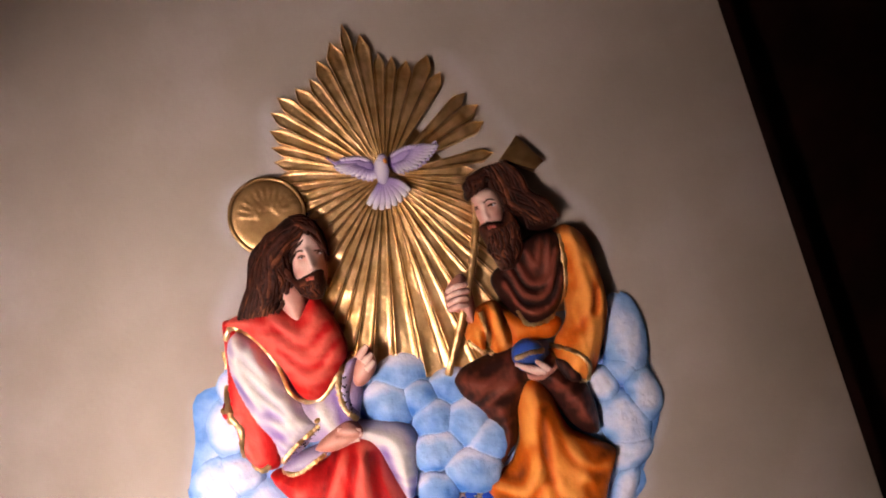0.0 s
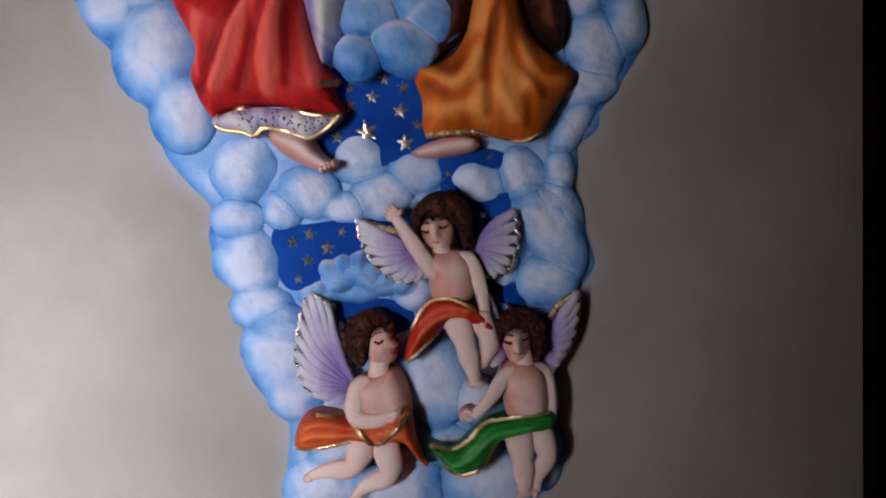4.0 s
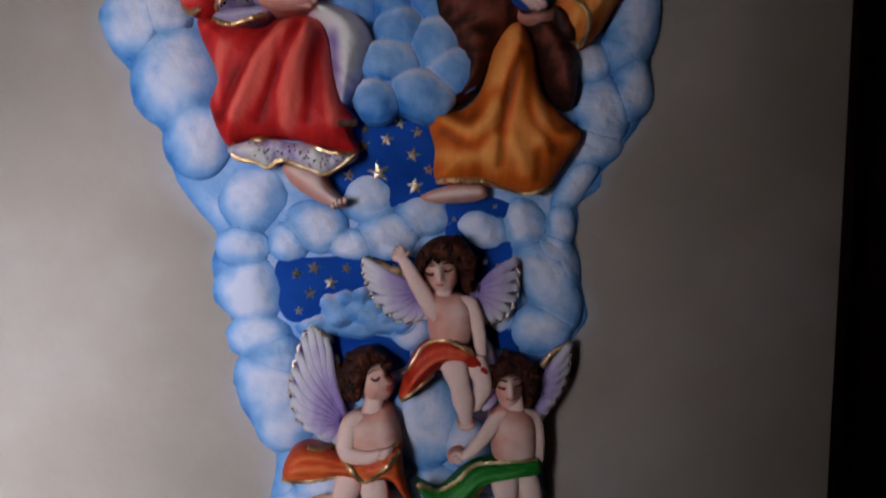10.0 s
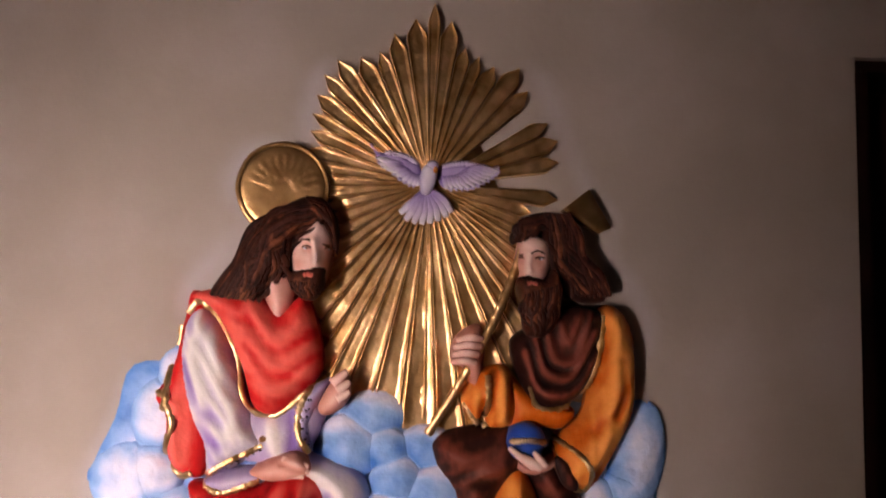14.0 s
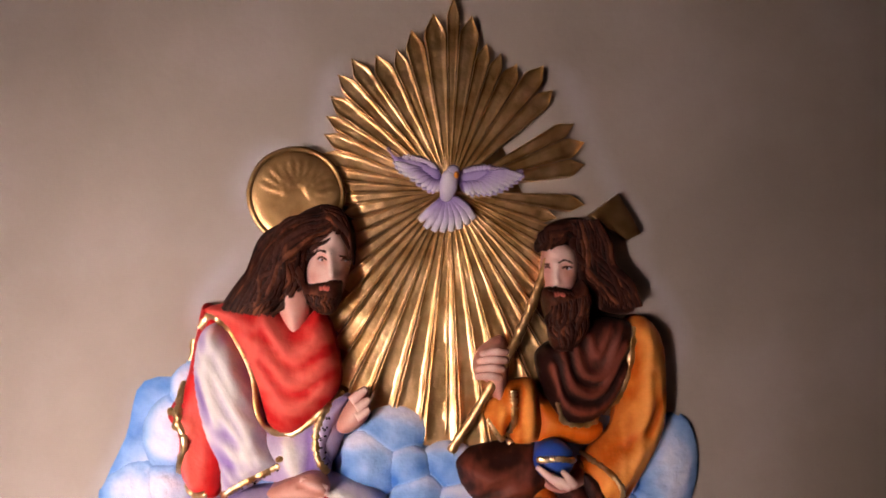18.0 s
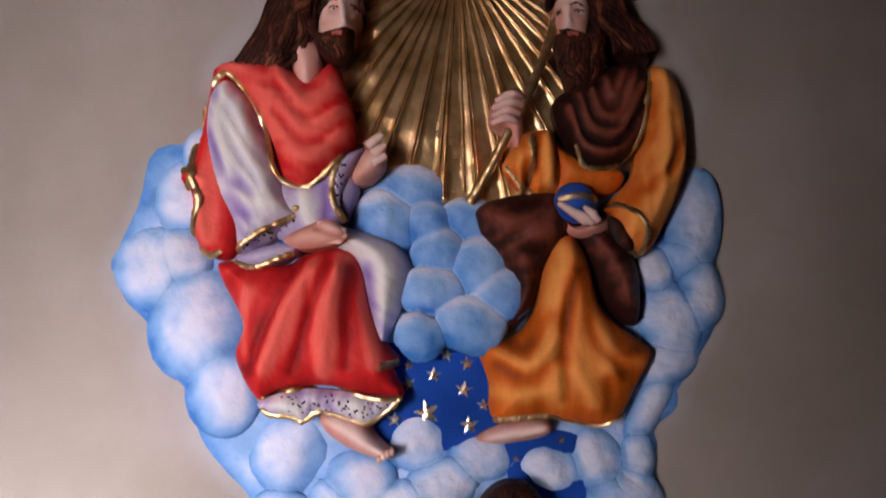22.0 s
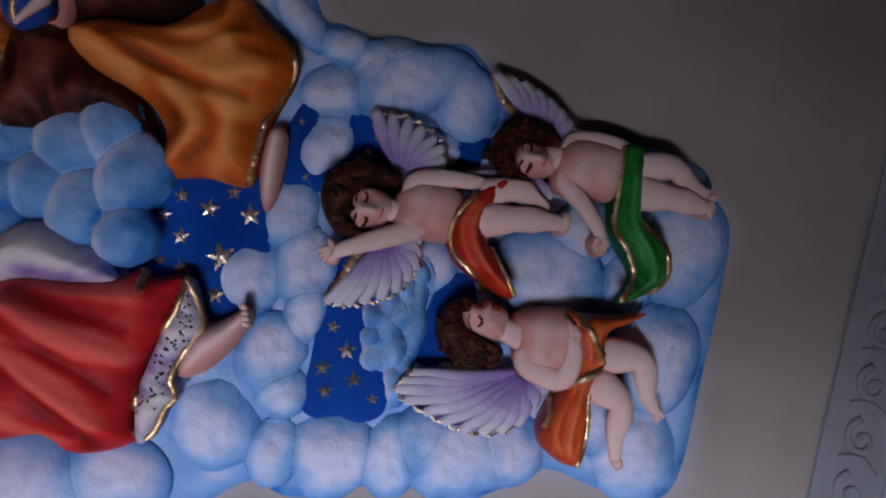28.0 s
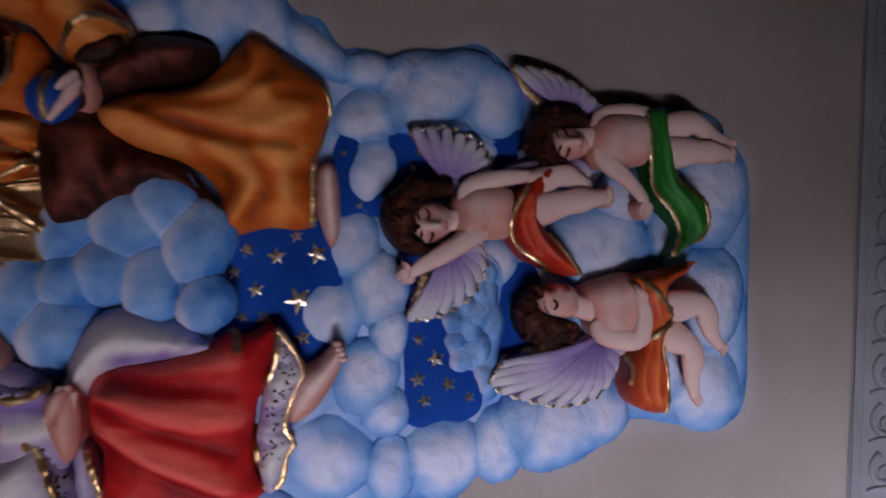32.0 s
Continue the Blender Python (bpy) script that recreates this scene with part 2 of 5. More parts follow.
class Clay:
    """Pieces of relief gathered into one mesh: faces with a material each, and a brushed-paint value for each vertex."""

    def __init__(self):
        self.verts, self.faces, self.mats, self.brush, self.slots, self.tops = [], [], [], [], [], []

    def add(self, verts, faces, mat, brush):
        base = len(self.verts)
        if mat not in self.slots:
            self.slots.append(mat)
        self.verts += [tuple(v) for v in verts]
        self.faces += [tuple(base + i for i in f) for f in faces]
        self.mats += [self.slots.index(mat)] * len(faces)
        self.brush += list(np.broadcast_to(brush, len(verts)))

    def y_at(self, x, z, low=0.0):
        """The front of what is there so far at a place on the wall."""
        return min([low] + [float(t(np.array([[x, z]]))[0]) for t in self.tops])

    def sheet(self, outline, y, high, edge, mat, folds=(), res=0.006, back=None, n=90, sharp=False, shade=0.6, extra=None, paint=None):
        """A swelling form over a closed outline: it rises by high within edge of its rim; folds are (line, width, height)."""
        if mat in (RED, LILAC, OCHRE, BROWN, SKIN, HAIR, ORANGE, SCARLET, GREEN):
            res = min(res, 0.0032)
        rim = np.array(outline, float) if sharp else curve(outline, n, True)
        lo, hi = rim.min(0), rim.max(0)
        gx, gz = np.meshgrid(np.arange(lo[0], hi[0], res), np.arange(lo[1], hi[1], res * 0.87))
        gx = gx + (np.arange(gx.shape[0]) % 2 * res / 2)[:, None]
        q = np.stack([gx.ravel(), gz.ravel()], 1)
        q = q[inside(q, rim)]
        if len(q):
            q = q[far_from(q, rim, True) > res * 0.45]
        lines = [(curve(l, 24) if len(l) > 2 else np.array(l, float), w, h) for l, w, h in folds]

        def rise(p):
            d = far_from(p, rim, True)
            t = np.clip(d / edge, 0, 1)
            f, swell = np.zeros(len(p)), np.zeros(len(p))
            for l, w, h in lines:
                g = h * np.exp(-((far_from(p, l) / w) ** 2))
                if w > 0.02:
                    swell = swell + g
                else:
                    f = f + g
            if extra:
                f = f + extra(p)
            return high * np.sqrt(1 - (1 - t) ** 2) + (f + swell) * np.minimum(1, d / (0.5 * edge + 1e-6)), f, t

        def top(p):
            return np.where(inside(p, rim), y - rise(p)[0], 0.0)

        pts = np.concatenate([rim, q])
        from mathutils.geometry import delaunay_2d_cdt
        k = len(rim)
        vs, _, fs, orig, _, _ = delaunay_2d_cdt([Vector(v) for v in pts], [], [list(range(k))], 1, 1e-7)
        p = np.array([tuple(v) for v in vs])
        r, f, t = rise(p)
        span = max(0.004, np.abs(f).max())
        # shading put into the tone: darker at rims and hollows, lighter on ridges
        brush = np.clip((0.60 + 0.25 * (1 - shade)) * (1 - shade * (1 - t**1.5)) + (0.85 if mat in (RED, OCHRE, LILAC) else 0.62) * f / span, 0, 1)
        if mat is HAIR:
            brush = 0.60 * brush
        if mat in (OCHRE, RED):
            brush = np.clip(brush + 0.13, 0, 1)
        if paint:
            brush = np.clip(paint(p, brush), 0, 1)
        verts = [(a, y - h, b) for (a, b), h in zip(p, r)]
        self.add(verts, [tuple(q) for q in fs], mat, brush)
        yb = 0.0 if back is None else back
        ring = [(a, y, b) for a, b in rim] + [(a, yb, b) for a, b in rim]
        self.add(ring, [(i, (i + 1) % k, k + (i + 1) % k, k + i) for i in range(k)], mat, 0.35)
        self.tops.append(top)
        return top

    def blob(self, at, rx, rz, deep, y, mat, turn=0.0, paint=None, seg=24, rings=12, lump=0.0, squash=2.0, register=True):
        """A dome on the wall side y: an oval rx by rz, turned by degrees, that stands deep proud of y, and goes back to the wall."""
        c, s = math.cos(radians(turn)), math.sin(radians(turn))
        verts, brush, faces = [], [], []
        rng = np.random.default_rng(int(1e5 * abs(at[0] + 3 * at[1])))
        ph = rng.uniform(0, 6.28, 3)
        for i in range(rings + 1):
            a = i / rings * math.pi / 2
            for j in range(seg):
                b = 2 * math.pi * j / seg
                k = 1 + lump * (math.sin(2 * b + ph[0]) + 0.6 * math.sin(3 * b + ph[1]))
                u, w, d = math.sin(a) * math.cos(b) * k, math.sin(a) * math.sin(b) * k, math.cos(a) ** (2 / squash)
                px, pz = at[0] + rx * u * c - rz * w * s, at[1] + rx * u * s + rz * w * c
                verts.append((px, y - deep * d - lump * 0.05 * d * noise.noise((px * 45, 3.1, pz * 45)) - lump * 0.02 * d * noise.noise((px * 130, 7.7, pz * 130)), pz))
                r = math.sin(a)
                # default shading in the tone: darker towards the dome's rim
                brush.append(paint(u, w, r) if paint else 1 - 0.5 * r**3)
        for i in range(rings):
            for j in range(seg):
                faces.append((i * seg + j, i * seg + (j + 1) % seg, (i + 1) * seg + (j + 1) % seg, (i + 1) * seg + j))
        base = len(verts)
        verts += [(verts[rings * seg + j][0], min(0.004, y + 0.03), verts[rings * seg + j][2]) for j in range(seg)]
        brush += [brush[rings * seg + j] for j in range(seg)]
        faces += [(rings * seg + j, rings * seg + (j + 1) % seg, base + (j + 1) % seg, base + j) for j in range(seg)]
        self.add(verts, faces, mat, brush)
        if register:
            def top(p):
                dx, dz = p[:, 0] - at[0], p[:, 1] - at[1]
                u, w = (dx * c + dz * s) / rx, (-dx * s + dz * c) / rz
                r2 = u * u + w * w
                return np.where(r2 < 1, y - deep * np.sqrt(np.maximum(0, 1 - r2)), 0.0)
            self.tops.append(top)

    def tube(self, points, radii, mat, n=24, seg=8, brush=0.7, flat=1.0, smooth=True):
        """A rounded line through points (x, y, z) whose radius runs through radii; flat squeezes it in y."""
        p = curve(points, n) if smooth and len(points) > 2 else np.array([np.array(points[0]) + (np.array(points[-1]) - np.array(points[0])) * k / (n - 1) for k in range(n)], float)
        r = np.interp(np.linspace(0, 1, n), np.linspace(0, 1, len(radii)), radii)
        t = np.gradient(p, axis=0)
        t /= np.linalg.norm(t, axis=1)[:, None] + 1e-9
        side = np.cross(t, (0, 1, 0))
        side /= np.linalg.norm(side, axis=1)[:, None] + 1e-9
        up = np.cross(side, t)
        verts, faces = [], []
        for i in range(n):
            for j in range(seg):
                a = 2 * math.pi * j / seg
                o = side[i] * math.cos(a) + up[i] * math.sin(a) * flat
                verts.append(p[i] + r[i] * o)
        for i in range(n - 1):
            for j in range(seg):
                faces.append((i * seg + j, i * seg + (j + 1) % seg, (i + 1) * seg + (j + 1) % seg, (i + 1) * seg + j))
        faces += [tuple(range(seg - 1, -1, -1)), tuple((n - 1) * seg + j for j in range(seg))]
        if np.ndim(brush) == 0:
            # shading put into the colour: a limb's sides are deeper, its front paler
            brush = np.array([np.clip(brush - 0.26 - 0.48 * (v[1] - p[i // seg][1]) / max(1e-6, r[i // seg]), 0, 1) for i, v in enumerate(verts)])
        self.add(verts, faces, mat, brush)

    def trim(self, line, r, mat, lift=0.003, n=56, wobble=0.36):
        """A cord of gilding that lies on what is there so far."""
        p = curve(line, n) if len(line) > 2 else np.linspace(line[0], line[1], n)
        ys = np.array([self.y_at(a, b) for a, b in p])
        ys = np.convolve(np.pad(ys, 2, mode="edge"), np.ones(5) / 5, "valid")
        rng = np.random.default_rng(int(1e5 * abs(p[0, 0] + p[0, 1])))
        q = np.stack([p[:, 0], ys - lift, p[:, 1]], 1)
        self._line(q, r * (1 + wobble * rng.uniform(-1, 1, n)), mat)

    def _line(self, q, r, mat):
        n, seg = len(q), 7
        t = np.gradient(q, axis=0)
        t /= np.linalg.norm(t, axis=1)[:, None] + 1e-9
        side = np.cross(t, (0, 1, 0))
        side /= np.linalg.norm(side, axis=1)[:, None] + 1e-9
        up = np.cross(side, t)
        verts = [q[i] + r[i] * (side[i] * math.cos(2 * math.pi * j / seg) + up[i] * 0.7 * math.sin(2 * math.pi * j / seg)) for i in range(n) for j in range(seg)]
        faces = [(i * seg + j, i * seg + (j + 1) % seg, (i + 1) * seg + (j + 1) % seg, (i + 1) * seg + j) for i in range(n - 1) for j in range(seg)]
        self.add(verts, faces, mat, 0.6)

    def locks(self, first, last, count, r, y, mat, wave=0.002, n=26, lift=0.004):
        """Strands of hair between two guide lines on the wall."""
        a, b = curve(first, n), curve(last, n)
        rng = np.random.default_rng(int(1e5 * abs(a[0, 0] + b[0, 1])))
        for k in range(count):
            s = (k + 0.5) / count + rng.uniform(-0.2, 0.2) / count
            p = a * (1 - s) + b * s
            ph, u = rng.uniform(0, 6), np.linspace(0, 1, n)
            off = 1.5 * wave * np.sin(u * rng.uniform(7, 9) + 0.35 * ph) + 0.5 * wave * np.sin(u * 17 + ph)
            t = np.gradient(p, axis=0)
            t /= np.linalg.norm(t, axis=1)[:, None] + 1e-9
            p = p + np.stack([-t[:, 1], t[:, 0]], 1) * off[:, None]
            ys = np.array([self.y_at(x, z, y) for x, z in p])
            ys = np.convolve(np.pad(ys, 2, mode="edge"), np.ones(5) / 5, "valid")
            rr = r * (0.35 + 0.65 * np.sin(np.pi * np.clip(u * 0.92 + 0.06, 0, 1))) * rng.uniform(0.75, 1.2)
            q = np.stack([p[:, 0], ys - 0.35 * lift * rng.uniform(0.0, 0.9), p[:, 1]], 1)
            base = len(self.verts)
            self._line(q, rr, mat)
            for i in range(base, len(self.verts)):
                self.brush[i] = 0.16 + 0.56 * ((k * 0.618) % 1.0) ** 1.7

    def mesh(self, name):
        me = bpy.data.meshes.new(name)
        me.from_pydata([(a, b * RELIEF if b < 0 else b, c) for a, b, c in self.verts], [], self.faces)
        for m in self.slots:
            me.materials.append(m)
        me.polygons.foreach_set("material_index", self.mats)
        me.polygons.foreach_set("use_smooth", [True] * len(self.faces))
        me.attributes.new("brushed", "FLOAT", "POINT").data.foreach_set("value", [float(b) for b in self.brush])
        me.update()
        bm = bmesh.new()
        bm.from_mesh(me)
        bmesh.ops.recalc_face_normals(bm, faces=bm.faces)
        bm.to_mesh(me)
        bm.free()
        return me

    def thing(self, name, label="", category="", group="", kind="", parent=None):
        ob = new(name, self.mesh(name))
        if parent:
            ob.parent = parent
        return tagged(ob, label, category, group, kind)


def box(name, lo, hi, mat, bevel=0.0, parent=None):
    bm = bmesh.new()
    bmesh.ops.create_cube(bm, size=1)
    for v in bm.verts:
        v.co = [(lo[k] + hi[k]) / 2 + v.co[k] * (hi[k] - lo[k]) for k in range(3)]
    if bevel:
        bmesh.ops.bevel(bm, geom=bm.edges[:], offset=bevel, segments=2, affect="EDGES")
    me = bpy.data.meshes.new(name)
    bm.to_mesh(me)
    bm.free()
    me.materials.append(mat)
    ob = new(name, me)
    if parent:
        ob.parent = parent
    return ob


def empty(name, label, category, group=""):
    return tagged(new(name), label, category, group)

# ---- the room ----
wall = tagged(new("wall_north"), "cream painted plaster wall with faint stains and blue overspray", "wall", kind="structure")
DOOR_X = 0.514
for lo, hi in (((-0.525, 0, 2.05), (1.9, 0.16, 2.75)), ((1.35, 0, 0), (1.9, 0.16, 2.05))):
    box("wall_panel", lo, hi, PLASTER, parent=wall)
# the face that carries the relief: a fine sheet, with the overspray that the painter left round the clouds and the rays
CLOUD_EDGE = [(-0.254, 1.707), (-0.271, 1.654), (-0.293, 1.600), (-0.284, 1.562), (-0.260, 1.535), (-0.257, 1.503), (-0.227, 1.476), (-0.211, 1.428), (-0.188, 1.397), (-0.166, 1.371), (-0.171, 1.341), (-0.162, 1.309), (-0.148, 1.283), (-0.140, 1.266), (-0.128, 1.245), (-0.136, 1.218), (-0.129, 1.188), (-0.104, 1.159), (-0.095, 1.133), (-0.100, 1.094), (-0.102, 1.056), (-0.089, 1.030), (-0.055, 1.023), (0.005, 1.025), (0.064, 1.026), (0.124, 1.029), (0.155, 1.037), (0.174, 1.065), (0.181, 1.113), (0.187, 1.161), (0.193, 1.209), (0.201, 1.251), (0.232, 1.294), (0.230, 1.317), (0.225, 1.335), (0.223, 1.359), (0.215, 1.382), (0.219, 1.406), (0.218, 1.422), (0.241, 1.442), (0.238, 1.472), (0.234, 1.448), (0.283, 1.516), (0.287, 1.554), (0.289, 1.615), (0.271, 1.650), (0.233, 1.666)]
OUTLINE = [*CLOUD_EDGE, (0.285, 1.749), (0.245, 1.823), (0.245, 1.863), (0.216, 1.897), (0.193, 1.949), (0.153, 2.036), (0.089, 2.058), (0.042, 2.092), (-0.009, 2.051), (-0.060, 2.038), (-0.082, 1.975), (-0.087, 1.929), (-0.138, 1.934), (-0.160, 1.894), (-0.148, 1.849), (-0.203, 1.782), (-0.218, 1.704)]
spray = curve(OUTLINE, 220, True)
nx, nz = 130, 256
xs, zs = np.linspace(-0.525, DOOR_X, nx), np.linspace(0.0, 2.05, nz)
q = np.array([(a, b) for b in zs for a in xs])
d = far_from(q, spray, True)
grey = np.array([noise.noise((a * 9, 0, b * 9)) for a, b in q])
value = 0.50 * np.exp(-((d / 0.012) ** 2)) * np.clip(0.6 + 1.1 * grey, 0, 1) * np.clip((2.045 - q[:, 1]) / 0.03, 0, 1)
c = Clay()
c.add([(a, 0, b) for a, b in q] + [(a, 0.16, b) for a, b in ((-0.525, 0), (DOOR_X, 0), (DOOR_X, 2.05), (-0.525, 2.05))],
      [(i * nx + k, i * nx + k + 1, (i + 1) * nx + k + 1, (i + 1) * nx + k) for i in range(nz - 1) for k in range(nx - 1)]
      + [(nx * nz, nx * nz + 1, nx * nz + 2, nx * nz + 3), (nx - 1, nx * nz + 1, nx * nz + 2, nx * nz - 1), (0, nx * nz, nx * nz + 3, nx * (nz - 1))], PLASTER, np.append(value, [0.0] * 4))
c.thing("wall_panel", parent=wall)
tagged(box("wall_return", (-0.68, -0.012, 0), (-0.534, 0.16, 2.75), PLASTER, 0.004), "cream plaster pilaster edge beside the relief wall", "wall", kind="structure")
# unseen shell added to close the room; its brown warms the bounced light
tagged(box("floor", (-1.1, -2.75, -0.1), (2.05, 0.6, 0), FLOORING), "unseen brown tiled floor closing the room", "floor", kind="structure")
tagged(box("ceiling", (-1.1, -2.75, 2.75), (2.05, 0.6, 2.85), CEILING), "unseen brown ceiling added for warm bounced light", "ceiling", kind="structure")
tagged(box("wall_south", (-1.1, -2.75, 0), (2.05, -2.6, 2.75), CEILING), "unseen brown wall closing the room behind the camera", "wall", kind="structure")
tagged(box("wall_east", (1.9, -2.6, 0), (2.05, 0.6, 2.75), CEILING), "unseen brown wall closing the room", "wall", kind="structure")
# unseen wall added to shape the daylight with its stepped opening
west = tagged(new("unseen_wall_west"), "unseen brown wall added to shape the daylight through its opening", "wall", kind="structure")
for lo, hi in (((-1.1, -2.6, 0), (-0.95, -2.16, 2.75)), ((-1.1, -1.085, 0), (-0.95, 0.16, 2.75)), ((-1.1, -2.03, 0), (-0.95, -1.085, 0.93)), ((-1.1, -2.16, 0), (-0.95, -2.03, 1.25)), ((-1.1, -2.16, 1.702), (-0.95, -1.085, 2.75))):
    box("wall_panel", lo, hi, CEILING, parent=west)
tagged(box("wall_beyond", (-0.95, 0.0, 0), (-0.68, 0.16, 2.75), CEILING), "unseen brown wall closing the room", "wall", kind="structure")
# the dark doorway beside the relief; its unlit depth is put into near-black wood
door = tagged(new("door_1"), "dark unlit doorway with a brown wooden door leaf", "door", kind="structure")
box("door_leaf", (DOOR_X + 0.02, 0.10, 0), (1.34, 0.14, 2.04), UNLIT_WOOD, 0.003, door)
box("jamb", (DOOR_X + 0.002, 0.004, 0), (DOOR_X + 0.018, 0.15, 2.035), UNLIT_WOOD, 0.002, door)
box("head", (DOOR_X + 0.002, 0.004, 2.036), (1.345, 0.15, 2.048), UNLIT_WOOD, 0.002, door)

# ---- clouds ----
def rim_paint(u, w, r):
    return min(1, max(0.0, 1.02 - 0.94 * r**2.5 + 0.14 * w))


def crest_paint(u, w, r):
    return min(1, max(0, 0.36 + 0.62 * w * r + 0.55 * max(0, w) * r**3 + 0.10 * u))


bank = empty("cloud_bank", "pale blue and white painted plaster cloud relief on the wall", "relief")
base = Clay()
base.sheet([*CLOUD_EDGE, (0.133, 1.679), (0.054, 1.659), (-0.012, 1.687), (-0.067, 1.661), (-0.188, 1.703)],
           -0.003, 0.005, 0.010, CLOUD, res=0.006, n=200, extra=creases(20, 0.03, 0.001, 21.0, 1.3), shade=1.0, paint=lambda p, b: np.array([0.62 + 0.5 * noise.noise((x * 22, 0, z * 22)) for x, z in p]) * np.clip(far_from(p, spray, True) / 0.018, 0.15, 0.9))
base.thing("backing", parent=bank)


PUFFS = []


def puff(at, rx, rz, deep=0.6, turn=0.0, paint=rim_paint, y=-0.010, lump=0.075):
    PUFFS.append((np.array(at), rx * 1.2, rz * 1.2, deep * min(rx, rz) + 0.012, math.cos(radians(turn)), math.sin(radians(turn)), paint, y + 0.006, lump))


def model_puffs():
    """Every cloud is a dome of its own; where domes meet, the clay and the brushwork run softly into one another."""
    def local(i, p):
        at, rx, rz, deep, c, s, _, y, lump = PUFFS[i]
        d = p - at
        a = np.arctan2(d[:, 1], d[:, 0])
        k = 1 + 0.6 * lump * (np.sin(2 * a + i) + 0.6 * np.sin(3 * a + 2 * i))
        return (d[:, 0] * c + d[:, 1] * s) / rx / k, (-d[:, 0] * s + d[:, 1] * c) / rz / k

    def height(i, p):
        u, w = local(i, p)
        r2 = u * u + w * w
        return np.where(r2 < 1, -PUFFS[i][7] + PUFFS[i][3] * np.maximum(0, 1 - r2) ** 0.85, -0.03)

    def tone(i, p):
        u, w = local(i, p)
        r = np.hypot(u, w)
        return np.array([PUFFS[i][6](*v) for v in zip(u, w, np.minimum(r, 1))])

    for i, (at, rx, rz, deep, c, s, paint, y, lump) in enumerate(PUFFS):
        rings, seg = 14, 34
        a = np.arange(seg) / seg * 2 * np.pi
        wob = 1 + 0.6 * lump * (np.sin(2 * (a + math.atan2(s, c)) + i) + 0.6 * np.sin(3 * (a + math.atan2(s, c)) + 2 * i))
        p = np.concatenate([[at]] + [np.stack([at[0] + r * wob * (rx * np.cos(a) * c - rz * np.sin(a) * s), at[1] + r * wob * (rx * np.cos(a) * s + rz * np.sin(a) * c)], 1) for r in np.linspace(0, 0.998, rings + 1)[1:]])
        near = [k for k in range(len(PUFFS)) if np.hypot(*(PUFFS[k][0] - at)) < 1.3 * (max(rx, rz) + max(PUFFS[k][1:3]))]
        hs = np.array([height(k, p) for k in near])
        own, most = hs[near.index(i)], hs.max(0)
        soft = 0.0028 if paint is crest_paint else 0.010
        wt = np.exp((hs - most) / soft)
        fillet = soft * np.log(wt.sum(0)) * np.exp(-(most - own) / soft)
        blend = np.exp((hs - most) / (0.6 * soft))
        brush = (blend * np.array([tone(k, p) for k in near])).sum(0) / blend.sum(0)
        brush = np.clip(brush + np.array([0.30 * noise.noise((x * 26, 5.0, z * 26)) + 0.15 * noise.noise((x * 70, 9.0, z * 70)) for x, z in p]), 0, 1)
        rough = np.array([0.0042 * noise.noise((x * 36, 3.1, z * 36)) + 0.0022 * noise.noise((x * 95, 7.7, z * 95)) * (2.0 if lump > 0.09 else 1.0) for x, z in p])
        cl = Clay()
        ys = -(own + fillet) - rough * np.clip((own + 0.004) / 0.01, 0, 1)
        verts = [(x, v, z) for (x, z), v in zip(p, ys)]
        last = 1 + (rings - 1) * seg
        verts += [(x, 0.003, z) for x, z in p[last:]]
        faces = [(0, 1 + k, 1 + (k + 1) % seg) for k in range(seg)]
        faces += [(1 + j * seg + k, 1 + j * seg + (k + 1) % seg, 1 + (j + 1) * seg + (k + 1) % seg, 1 + (j + 1) * seg + k) for j in range(rings) for k in range(seg)]
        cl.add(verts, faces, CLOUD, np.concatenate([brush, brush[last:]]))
        cl.thing("cloud", parent=bank)


